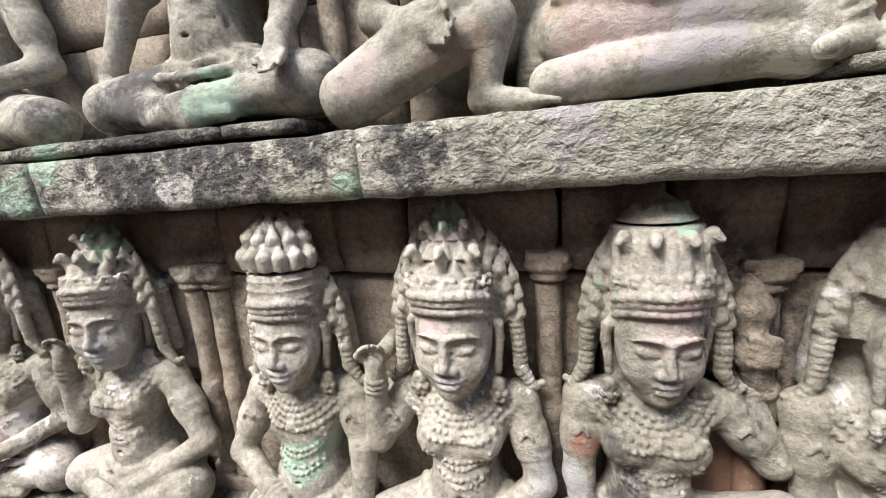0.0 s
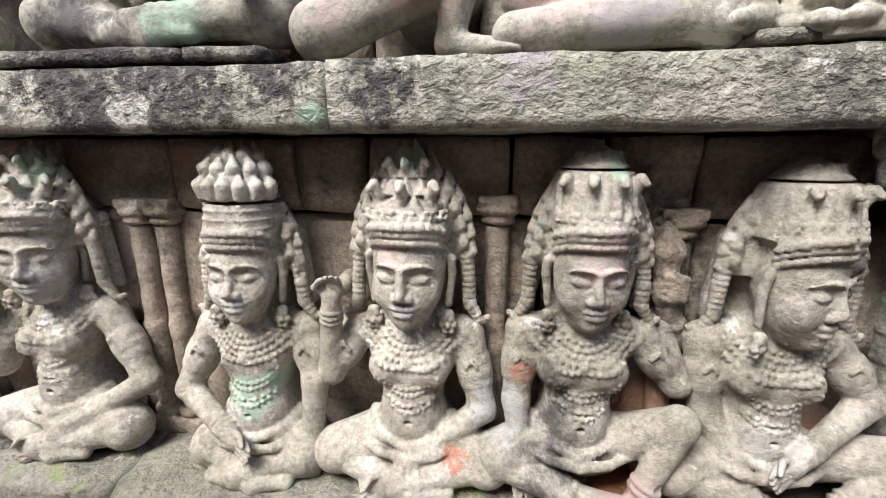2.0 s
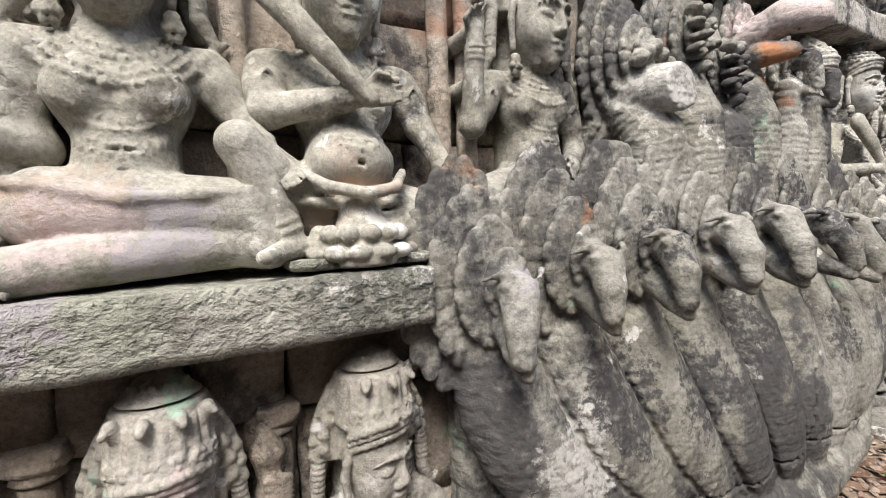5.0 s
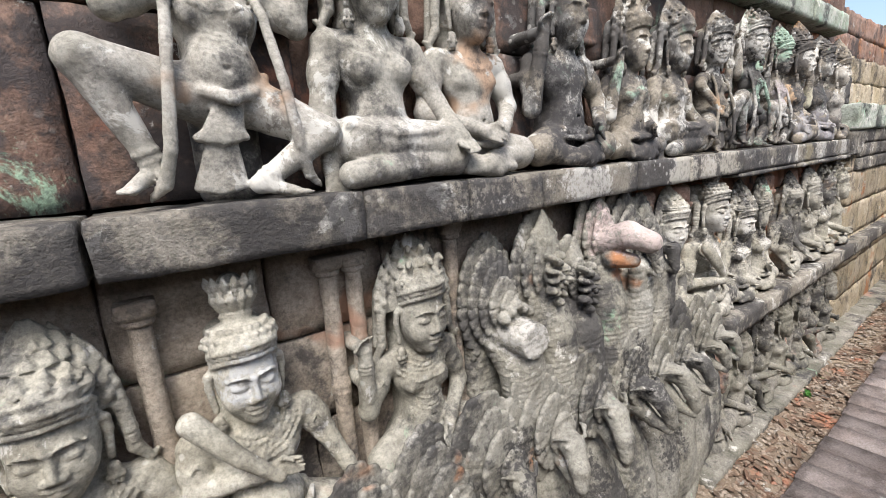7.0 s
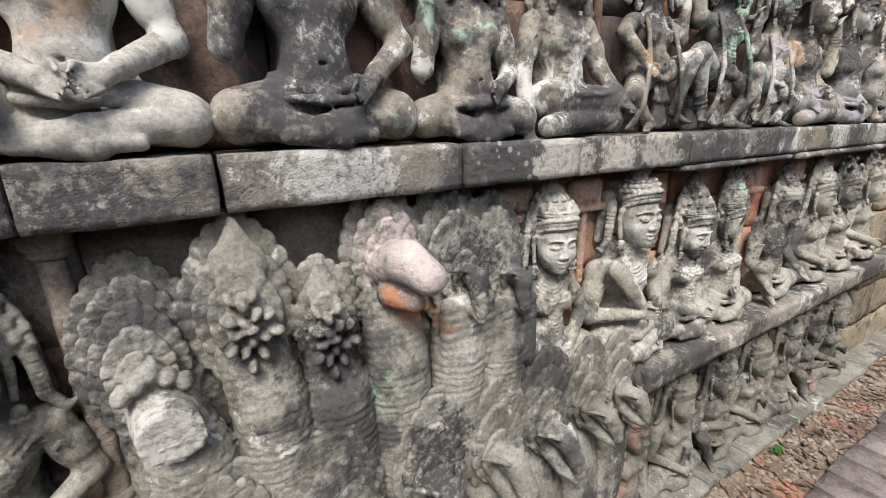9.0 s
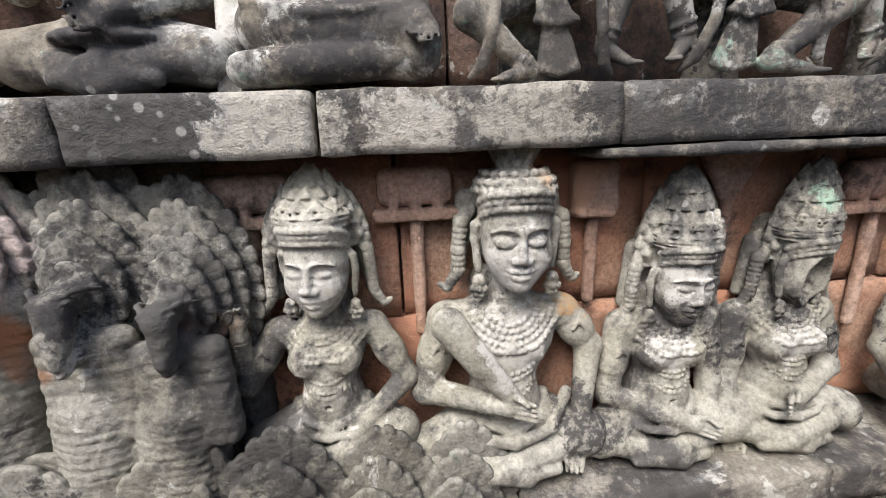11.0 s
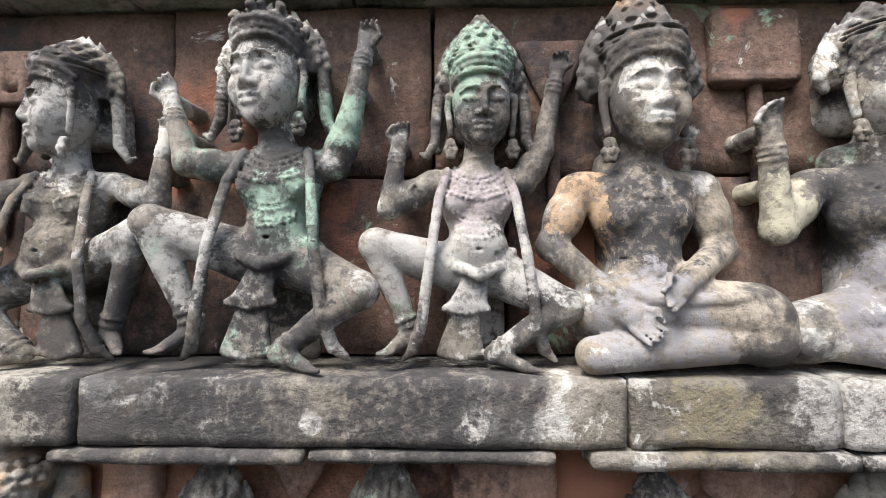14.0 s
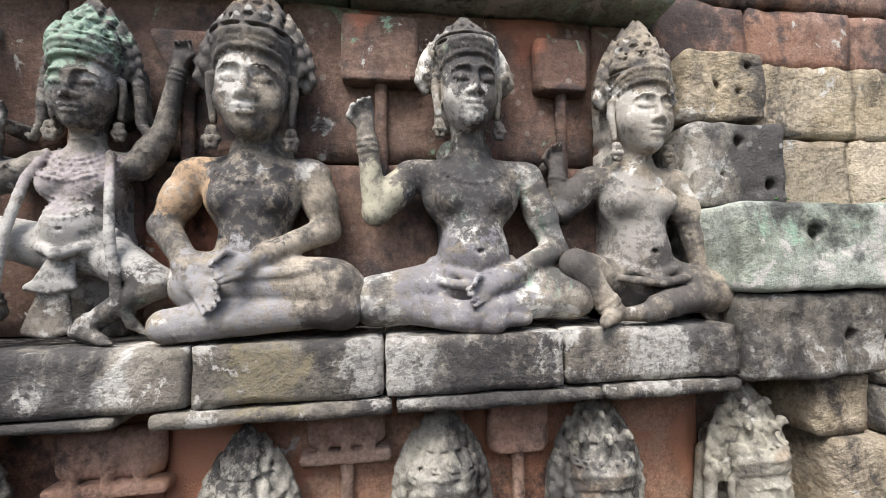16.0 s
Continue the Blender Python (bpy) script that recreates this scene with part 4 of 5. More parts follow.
    amp = np.zeros(len(P), np.float32)
    amp[near] = 0.0009 * hash_noise(P[near] * 40 + seed * 31 + yaw, 3) + 0.0004 * hash_noise(P[near] * 170 + seed, 8)
    cv.d += amp.reshape(cv.d.shape)
    return cv.mesh("carved_figure")


FIGURES = []


def figure(x, z, material, label, s=1.0, y=0.0, group="", turn=0.0, **kw):
    FIGURES.append(1)
    me = figure_mesh(s=s, seed=len(FIGURES), **kw)
    ob = part("carved_figure", me, material)
    ob.matrix_basis = pose(x, y, z, 0, 0, turn) @ Matrix.Diagonal((s, s, s, 1))
    return tagged(ob, label, "statue", group)


G1, G2, G3 = "figures of the lowest row", "figures of the middle row", "figures of the upper row"
Y1, Y2, Y3 = 0.03, 0.095, 0.135
f0 = figure(-1.1, 0.1, M_ROW1, "worn grey sandstone seated figure with broken face", 1.0, Y1, G1, crown="leaves", yaw=15, broken=True, arms=("lap", "lap"), turn=-4)
f1 = figure(-0.66, 0.1, M_ROW1, "grey sandstone seated figure with raised hand", 1.0, Y1, G1, crown="leaves", yaw=18, nod=0.08, arms=(((-0.195, -0.02, 0.2), (-0.155, -0.05, 0.4)), ((0.215, -0.01, 0.18), (0.0, -0.1, 0.06))), bust=0.9, crown_lean=-0.01, head=(0.01, 0.395, 0.565, 0.76), voxel=0.005)
f2 = figure(-0.14, 0.08, M_ROW1, "narrow grey sandstone seated figure with split crown", 1.02, Y1, G1, crown="split", yaw=3, nod=0.05, arms=(((-0.19, -0.01, 0.185), (-0.04, -0.09, 0.13)), ((0.14, -0.02, 0.24), (0.13, -0.05, 0.05))), bust=0.4, wide=0.95, lap=0.11, head=(0.005, 0.39, 0.55, 0.765), voxel=0.0036)
f3 = figure(0.23, 0.1, M_ROW1, "grey sandstone seated figure with beaded necklaces and tasselled ears", 1.0, Y1, G1, crown="leaves", yaw=-3, nod=0.1, arms=(((-0.185, -0.02, 0.25), (-0.165, -0.05, 0.42)), ((0.158, -0.01, 0.175), (-0.02, -0.1, 0.06))), bust=0.95, head=(0.003, 0.388, 0.562, 0.757), voxel=0.0036)
f4 = figure(0.59, 0.12, M_ROW1, "grey sandstone seated figure with tall tiered crown", 0.99, Y1, G1, crown="tiers", yaw=6, nod=0.12, arms=(((-0.13, -0.01, 0.19), (-0.115, -0.05, 0.06)), ((0.2, 0.0, 0.25), (0.165, 0.04, 0.38))), legs="knee_r", bust=1.0, head=(0.0, 0.387, 0.55, 0.75), voxel=0.0036)
f5 = figure(0.95, 0.13, M_ROW1, "grey sandstone seated figure with head in profile", 0.97, Y1, G1, crown="tiers", yaw=30, nod=0.1, arms=(((-0.105, -0.01, 0.19), (-0.03, -0.08, 0.05)), ((0.195, -0.01, 0.235), (0.04, -0.09, 0.15))), legs="knee_r", knee=(0.255, 0.16), bust=0.85, head=(0.008, 0.372, 0.545, 0.73), voxel=0.0036)

gA = figure(-0.28, 1.03, M_ROW2, "lichen-spotted sandstone seated figure with hand on its knee", 1.1, Y2, G2, crown="leaves", arms=("out", "knee"), bust=0.5, lap=0.23, voxel=0.0066)
gZ = figure(-0.98, 1.02, M_ROW2, "dark lichen-spotted sandstone seated figure with crumbled legs", 1.1, Y2, G2, crown="leaves", arms=("knee", "lap"), bust=0.5, lap=0.21, voxel=0.007)
gB = figure(0.27, 1.0, M_ROW2A, "sandstone kneeling figure with one knee on the ledge", 1.08, Y2, G2, crown="petals", legs="kneel", arms=("lap", "chest"), bust=0.5)
g1 = figure(0.57, 1.0, M_ROW2A, "sandstone figure sitting sideways with bare beaded torso", 1.1, Y2, G2, crown="petals", legs="side", arms=(((-0.15, 0.0, 0.2), (-0.165, -0.03, 0.04)), ((0.15, 0.0, 0.29), (0.2, -0.05, 0.21))), bust=1.0, wide=1.02, nod=0.12, voxel=0.005)
g2 = figure(0.95, 1.02, M_ROW2A, "heavy-bellied sandstone seated figure with a club", 1.1, Y2, G2, crown="block", arms=(((-0.14, -0.03, 0.265), (0.0, -0.1, 0.285)), ((0.165, 0.0, 0.27), (0.21, -0.05, 0.16))), legs="knee_l", belly=1.0, bust=0.55, item="club", yaw=5, wide=1.1, face=1.0, tassels=False, nod=0.12, voxel=0.005)
g3 = figure(1.48, 1.07, M_ROW2A, "slender sandstone seated figure with raised hand beside the serpent", 1.05, Y2, G2, crown="leaves", yaw=10, arms=(((-0.195, -0.02, 0.24), (-0.2, -0.05, 0.42)), "lap"), bust=0.8, head=(0.005, 0.385, 0.565, 0.75), nod=0.12, voxel=0.005)
h1 = figure(3.12, 1.1, M_ROW2, "pale sandstone seated figure with raised fist", 1.0, Y2, G2, crown="petals", yaw=-12, arms=(((-0.2, -0.02, 0.22), (-0.19, -0.05, 0.38)), ((0.2, -0.01, 0.2), (0.03, -0.09, 0.06))), bust=1.0, head=(0.008, 0.415, 0.59, 0.77), nod=0.12, voxel=0.005)
h2 = figure(3.59, 1.02, M_ROW2, "broad-faced curly-haired sandstone guardian with a flat club", 1.22, Y2, G2, crown="block", yaw=-4, arms=(((-0.18, -0.01, 0.19), (-0.04, -0.095, 0.195)), ((0.195, 0.0, 0.26), (0.15, -0.07, 0.08))), bust=0.5, item="scarf", face=1.0, wide=1.1, head=(0.013, 0.43, 0.592, 0.745), fierce=True, voxel=0.0036, nod=0.05)
h3 = figure(4.04, 1.0, M_ROW2, "pale sandstone seated figure with pointed crown", 1.1, Y2, G2, crown="petals", yaw=4, nod=0.16, arms=(((-0.14, -0.01, 0.165), (0.03, -0.09, 0.12)), ((0.145, -0.01, 0.18), (0.13, -0.05, 0.04))), bust=0.9, wide=0.95, lean=0.01, head=(0.018, 0.377, 0.532, 0.757), crown_lean=0.01, voxel=0.0036)
h4 = figure(4.42, 1.0, M_ROW2, "sandstone seated figure whose face has broken away", 1.1, Y2, G2, crown="petals", yaw=14, broken=True, arms=(((-0.15, -0.01, 0.15), (-0.15, -0.05, 0.04)), ((0.15, -0.01, 0.18), (0.0, -0.09, 0.16))), bust=1.0, lean=-0.015, head=(-0.008, 0.385, 0.53, 0.76), crown_lean=0.04, voxel=0.0036)
h5 = figure(4.98, 1.0, M_ROW2, "dark worn seated figure with broken face", 1.1, Y2, G2, crown="stub", broken=True, yaw=-25, arms=("knee", "knee"), legs="knee_l", bust=0.3, wide=1.1, head=(0.05, 0.4, 0.545, 0.75))
h6 = figure(5.5, 1.0, M_ROW2, "sandstone seated figure with leafy crown", 1.1, Y2, G2, crown="petals", yaw=6, arms=("lap", "lap"), bust=0.9)
h7 = figure(5.92, 1.0, M_ROW2, "sandstone seated figure with pointed leafy crown", 1.1, Y2, G2, crown="leaves", yaw=-4, arms=("down", "lap"), bust=0.8)
h8 = figure(6.38, 1.0, M_ROW2, "sandstone seated figure near the wall's end", 1.1, Y2, G2, crown="leaves", yaw=8, arms=("lap", "down"), bust=0.7, voxel=0.007)

V = 0.0085
rl = "carved seated figure of the lowest row, worn grey sandstone"
b1 = figure(3.7, 0.02, M_ROW1D, rl, 1.05, 0.05, G1, crown="tiers", yaw=12, nod=0.08, arms=("down", "lap"), voxel=V)
b2 = figure(4.1, 0.05, M_ROW1D, rl, 1.03, 0.05, G1, crown="petals", yaw=8, arms=("lap", "chest"), voxel=V)
b3 = figure(4.52, 0.05, M_ROW1D, rl, 1.03, 0.05, G1, crown="leaves", yaw=-8, arms=("chest", "down"), legs="knee_l", voxel=V)
for i, (src, bx) in enumerate(((b2, 4.94), (b1, 5.36), (b3, 5.78), (b2, 6.2))):
    copy_thing(src, pose(bx, 0.05, 0.04, 0, 0, (-3, 4, 2, -2)[i]))

k_d = figure(1.02, 2.02, M_PALE3, "pale sandstone dancing figure with hanging sash", 1.04, Y3, G3, crown="petals", legs="dance", arms=("high", "high"), sash=True, belly=0.6, head=(0.0, 0.53, 0.7, 0.86), nod=0.1)
s1 = figure(1.44, 2.02, M_PALE3, "smooth sandstone seated figure resting on one arm", 1.15, Y3, G3, crown="petals", legs="side", arms=(((-0.15, 0.0, 0.2), (-0.16, -0.04, 0.04)), "knee"), bust=0.9, beads=False, nod=0.1, head=(0.0, 0.4, 0.55, 0.73))
s2 = figure(1.8, 2.02, M_PALE3, "warm-stained sandstone seated figure holding a club", 1.1, Y3, G3, crown="petals", arms=("lap", ((0.17, 0.0, 0.22), (0.07, -0.09, 0.15))), bust=0.6, beads=False, nod=0.1, head=(0.0, 0.4, 0.56, 0.74))
s3 = figure(2.3, 2.02, M_ROW3, "dark sandstone seated figure with hand on knee", 1.18, Y3, G3, crown="petals", arms=("raised", ((0.21, 0.0, 0.23), (0.1, -0.09, 0.14))), legs="cross", wide=1.1, bust=0.5, beads=False, nod=0.1, voxel=0.0066, head=(0.0, 0.4, 0.55, 0.72))
s4 = figure(2.78, 2.02, M_ROW3, "sandstone seated figure with bowl stand", 1.04, Y3, G3, crown="leaves", arms=("raised", "lap"), item="bowl", nod=0.1, voxel=0.0066)
s5 = figure(3.18, 2.02, M_ROW3, "slender sandstone seated figure", 1.07, Y3, G3, crown="petals", arms=("down", "knee"), legs="side", nod=0.1, voxel=0.0066)
k0 = figure(3.67, 2.02, M_ROW3, "small dancing figure with bent legs", 0.9, Y3, G3, crown="petals", yaw=-42, legs="dance", flip=True, knee=((-0.24, 0.33), (0.18, 0.16)), arms=(((-0.2, -0.02, 0.42), (-0.12, -0.08, 0.3)), ((0.235, 0.0, 0.42), (0.25, 0.0, 0.58))), sash=True, belly=0.5, head=(-0.005, 0.545, 0.725, 0.89), crown_lean=0.02, nod=0.05, voxel=0.0056)
k1 = figure(4.18, 2.02, M_LICHEN3, "large dancing figure covered in green lichen", 1.0, Y3, G3, crown="leaves", yaw=-14, legs="dance", knee=((-0.26, 0.32), (0.21, 0.17)), arms=(((-0.215, -0.02, 0.47), (-0.25, -0.03, 0.6)), ((0.165, 0.0, 0.57), (0.2, 0.0, 0.75))), sash=True, wide=1.05, nod=0.08, head=(-0.022, 0.548, 0.732, 0.87), voxel=0.0046)
k2 = figure(4.65, 2.02, M_LICHEN3, "dancing figure with swaying belt and pale legs", 0.9, Y3, G3, crown="petals", yaw=2, legs="dance", arms=(((-0.225, -0.02, 0.4), (-0.205, -0.02, 0.55)), ((0.18, 0.02, 0.56), (0.22, 0.02, 0.76))), sash=True, belly=0.6, bust=0.9, head=(0.014, 0.55, 0.722, 0.935), nod=0.1, voxel=0.0046)
k3 = figure(5.035, 2.02, M_WARM3, "dark-chested seated figure with orange-stained arm", 1.16, Y3, G3, crown="stub", yaw=4, arms=(((-0.18, 0.0, 0.235), (-0.08, -0.09, 0.12)), ((0.155, 0.0, 0.225), (0.03, -0.1, 0.16))), legs="side", bust=0.7, beads=False, tassels=False, head=(0.005, 0.415, 0.583, 0.785), wide=1.05, nod=0.05, voxel=0.0046)
k4 = figure(5.6, 2.02, M_ROW3, "broad dark seated guardian figure with pale face", 1.17, Y3, G3, crown="stub", yaw=4, arms=(((-0.22, -0.01, 0.262), (-0.24, -0.03, 0.43)), ((0.2, -0.01, 0.17), (0.03, -0.1, 0.1))), lap=0.22, wide=1.18, bust=0.7, belly=0.5, beads=False, tassels=False, face=0.98, fierce=True, head=(-0.008, 0.445, 0.598, 0.74), nod=0.03, voxel=0.0046)
k5 = figure(6.09, 2.02, M_WARM3, "grey seated figure at the row's end", 1.14, Y3, G3, crown="petals", yaw=4, legs="knee_l", knee=(0.2, 0.14), arms=(((-0.19, 0.02, 0.28), (-0.2, 0.02, 0.37)), ((0.165, 0.0, 0.2), (0.175, -0.03, 0.05))), bust=0.8, beads=False, tassels=False, head=(0.005, 0.412, 0.57, 0.78), crown_lean=0.02, nod=0.05, voxel=0.0046)


# ---- many-headed serpents ----
def fringe(cv, x, y, z, s, rows, lean=0.0):
    """The layered, saw-edged fringe of a serpent's hood: plates one before another."""
    for r in range(rows):
        w, h = (0.05 + 0.028 * r) * s, (0.06 + 0.046 * r) * s
        cv.plate((x + lean * r, y + 0.03 * r + 0.018, z), w, h, 0.0095, 6 + 2 * r, 0.075)


def hood(cv, x, y, z, s=1.0, lean=0.0, rows=4, droop=0.06):
    """A serpent's head with a long blunt snout, brow, eyes and fringe."""
    cv.ball((x, y + 0.06, z), (0.1 * s, 0.06, 0.12 * s), 0.01)
    fringe(cv, x, y - 0.035, z + 0.01 * s, 1.26 * s, rows, lean)
    cv.chain([(x, y - 0.01, z + 0.02 * s), (x + lean, y - 0.08, z + 0.005), (x + lean * 2, y - 0.11 * s, z - droop * 0.7 * s), (x + lean * 2.5, y - 0.125 * s, z - (droop + 0.04) * s)], [0.042 * s, 0.04 * s, 0.033 * s, 0.024 * s], 0.01)
    cv.chain([(x, y + 0.0, z - 0.06 * s), (x + lean, y - 0.07 * s, z - (droop + 0.045) * s), (x + lean * 2, y - 0.12 * s, z - (droop + 0.07) * s)], [0.042 * s, 0.026 * s, 0.016 * s], 0.006)
    cv.chain([(x + lean - 0.05 * s, y - 0.09 * s, z - (droop - 0.0) * s), (x + lean * 2, y - 0.165 * s, z - (droop + 0.065) * s), (x + lean + 0.05 * s, y - 0.09 * s, z - (droop - 0.0) * s)], [0.004] * 3, 0.002, cut=True)
    for e in (-1, 1):
        cv.ball((x + lean + e * 0.036 * s, y - 0.085, z + 0.022 * s), (0.013 * s, 0.014, 0.01 * s), 0.003)
        cv.chain([(x + e * 0.02 * s, y - 0.1, z + 0.035 * s), (x + e * 0.05 * s, y - 0.07, z + 0.045 * s), (x + e * 0.075 * s, y - 0.03, z + 0.03 * s)], [0.006 * s, 0.009 * s, 0.004], 0.003)


def scales(cv, size, amp, seed, ztop=99.0):
    """Overlapping scales pressed into the skin, and knocks."""
    x, y, z = cv.ax[0][:, None, None], cv.ax[1][None, :, None], cv.ax[2][None, None, :]
    u, v = x / size, z / size
    row = np.floor(v)
    pat = np.abs(np.sin(np.pi * (u + 0.5 * (row % 2)))) * np.sqrt(np.clip(1 - (v - row), 0, 1))
    cv.d -= (amp * pat * (np.abs(cv.d) < 0.03) * np.clip((ztop - z) / 0.05, 0, 1)).astype(np.float32)
    P = np.stack(np.meshgrid(*cv.ax, indexing="ij"), -1).reshape(-1, 3)
    near = np.abs(cv.d.ravel()) < 0.02
    w = np.zeros(len(P), np.float32)
    w[near] = 0.0016 * hash_noise(P[near] * 30 + seed, 3) + 0.0007 * hash_noise(P[near] * 110 + seed, 8)
    cv.d += w.reshape(cv.d.shape)


def lower_serpent():
    cv = Carving((1.0, -0.36, -0.02), (3.62, 0.16, 1.28), 0.0068)
    heads = [1.24, 1.47, 1.7, 1.95, 2.21, 2.46, 2.71, 2.95, 3.19, 3.4]
    cx, lines = 2.34, []
    for i, hx in enumerate(heads):
        u = (hx - cx) / 1.1
        y = -0.05 - 0.05 * (1 - u * u)
        foot = (cx + 0.6 * (hx - cx) + 0.08, -0.08 - 0.06 * (1 - u * u), 0.14 + 0.08 * abs(u))
        mid = (cx + 1.0 * (hx - cx), -0.1 - 0.1 * (1 - u * u), 0.42)
        pts = [(hx, y + 0.07, 0.88)]
        for t in np.linspace(0.12, 1, 8):
            k0, k1, k2 = (1 - t) ** 2, 2 * t * (1 - t), t * t
            pts.append((k0 * hx + k1 * mid[0] + k2 * foot[0], k0 * (y + 0.065) + k1 * mid[1] + k2 * foot[1], k0 * 0.86 + k1 * mid[2] + k2 * foot[2]))
        cv.chain(pts, [0.088, 0.105, 0.118, 0.124, 0.124, 0.12, 0.11, 0.096, 0.08], 0.002, wave=(0.016, 0.0022), flat=0.66)
        lines.append(pts)
        hood(cv, hx, y - 0.03, (0.93, 0.97, 0.99, 1.02, 1.04, 1.02, 1.0, 0.98, 0.97, 0.96)[i], (1.0, 1.0, 1.05, 1.1, 1.15, 1.15, 1.1, 1.0, 0.9, 0.85)[i], 0.02 * (1 if u > 0 else -1), 4, (0.075, 0.06, 0.07, 0.06, 0.08, 0.07, 0.09, 0.08, 0.06, 0.07)[i])
    cv.box((cx, 0.1, 0.48), (1.15, 0.08, 0.48), 0.06, 0.03)
    cv.chain([(1.3, -0.02, 0.36), (1.75, -0.1, 0.19), (2.3, -0.15, 0.1), (2.9, -0.12, 0.14), (3.4, -0.02, 0.3)], [0.05, 0.09, 0.11, 0.09, 0.05], 0.006, wave=(0.03, 0.005))
    # dark grooves between neighbouring necks
    for left, right in zip(lines, lines[1:]):
        seam = []
        for p, q in zip(left[1:], right[1:]):
            gx, gz = (p[0] + q[0]) / 2, (p[2] + q[2]) / 2
            gy = cv.front(gx, gz)
            if gy is not None:
                seam.append((gx, gy, gz))
        if len(seam) > 1:
            cv.chain(seam, [0.011] * len(seam), 0.004, cut=True)
    # cracks between the stones
    for p, q in (((1.3, 0.52), (1.62, 0.33)), ((1.62, 0.33), (2.0, 0.27)), ((2.0, 0.27), (2.4, 0.3)), ((2.4, 0.3), (2.95, 0.24)), ((2.4, 0.3), (2.43, 0.58)), ((1.4, 0.55), (1.36, 0.86))):
        cv.limb((p[0], -0.2, p[1]), (q[0], -0.2, q[1]), 0.006, 0.006, 0.002, flat=18, cut=True)
    scales(cv, 0.032, 0.0055, 1, 0.86)
    return cv.mesh("carved_serpent")


def upper_serpent():
    cv = Carving((1.64, -0.28, 0.95), (3.04, 0.2, 1.94), 0.006)
    heads = [(1.83, 1.5, 1.0), (2.04, 1.64, 1.12), (2.23, 1.56, 0.85), (2.43, 1.68, 1.1), (2.66, 1.62, 0.85), (2.84, 1.58, 0.75)]
    for i, (hx, hz, s) in enumerate(heads):
        foot = (hx + 0.15 * (2.35 - hx), -0.02, 1.0)
        pts = [(hx, 0.05, hz - 0.09), ((hx + foot[0]) / 2, -0.015, (hz + 1.0) / 2 + 0.05), foot]
        cv.chain(pts, [0.078 * s, 0.092, 0.1], 0.003, wave=(0.022, 0.004), flat=0.8)
        if i == 0:
            # the head has broken off and left a round flat stump
            fringe(cv, hx - 0.02, -0.04, hz + 0.05, 0.92, 5, 0.0)
            cv.limb((hx, 0.02, hz - 0.05), (hx + 0.025, -0.12, hz - 0.07), 0.07, 0.064, 0.01)
            cv.box((hx, -0.21, hz - 0.07), (0.2, 0.1, 0.2), 0.01, 0.003, cut=True)
            for q in range(5):
                cv.ball((hx - 0.06 + 0.03 * q, -0.035, hz + 0.02 + 0.02 * (2 - abs(q - 2))), (0.02, 0.03, 0.022), 0.006)
        elif i in (1, 2):
            # a worn head: a crumbled face inside a pointed fringe
            fringe(cv, hx, -0.05, hz - 0.01, 0.98 * s, 4, 0.0)
            cv.limb((hx, 0.02, hz + 0.1 * s), (hx, 0.02, hz + 0.2 * s), 0.06 * s, 0.012, 0.006, flat=0.5)
            for j in range(16):
                v, g = j * 2.4, 0.012 * j ** 0.5 * 1.3
                cv.ball((hx + g * math.cos(v), -0.06 + 0.006 * (j % 3), hz - 0.02 + 1.6 * g * math.sin(v)), (0.02, 0.03, 0.012), 0.003, tilt=v)
        elif i == 3:
            cv.chain([(hx - 0.01, 0.0, hz + 0.01), (hx, -0.1, hz + 0.045), (hx + 0.02, -0.185, hz + 0.02)], [0.062, 0.056, 0.046], 0.015)
            cv.limb((hx - 0.02, -0.04, hz - 0.06), (hx + 0.01, -0.12, hz - 0.065), 0.045, 0.03, 0.004)
            cv.limb((hx - 0.08, -0.11, hz - 0.022), (hx + 0.1, -0.15, hz - 0.022), 0.006, 0.006, 0.002, cut=True)
            fringe(cv, hx, -0.03, hz + 0.02, 1.0, 4, 0.0)
        else:
            hood(cv, hx, -0.01, hz, s, 0.0, 5, 0.07)
            for j in range(8):
                cv.limb((hx - 0.07, -0.04, hz - 0.09 - 0.03 * j), (hx + 0.07, -0.04, hz - 0.09 - 0.03 * j), 0.03, 0.03, 0.003)
    cv.box((2.33, 0.15, 1.25), (0.62, 0.06, 0.3), 0.05, 0.03)
    scales(cv, 0.03, 0.0045, 2, 1.46)
    return cv.mesh("carved_serpent")


tagged(part("carved_serpent", lower_serpent(), M_NAGA), "huge many-headed sandstone serpent with scaled necks", "statue", "carved serpents")
tagged(part("carved_serpent", upper_serpent(), M_NAGA), "broken many-headed sandstone serpent rising above the lower one", "statue", "carved serpents")


# ---- ledges ----
def ledge(name, label):
    return tagged(new(name), label, "ledge", kind="structure")


ledge_lower = ledge("ledge_lower", "thick chiselled sandstone ledge with black and green lichen")
blocks(ledge_lower, "stone_block", M_LEDGE1, -4.4, 1.09, -0.065, 0.24, 0.872, 1.0, 1, 1.0, 11, 0.022, 0.006, joints=[-2.6, -1.7, -0.69, 0.1])
blocks(ledge_lower, "stone_block", M_LEDGE2, 3.6, 8.9, -0.09, 0.24, 0.86, 0.99, 1, 0.9, 12, 0.025, 0.006)
ledge_upper = ledge("ledge_upper", "dark weathered sandstone ledge with white lichen spots")
blocks(ledge_upper, "stone_block", M_LEDGE2, -4.4, 6.29, -0.004, 0.27, 1.878, 2.02, 1, 1.0, 13, 0.022, 0.005, joints=[-3.0, -1.8, -0.6, 0.7, 1.3, 1.68, 2.03, 2.68, 3.17, 3.83, 4.94, 5.36, 5.8])
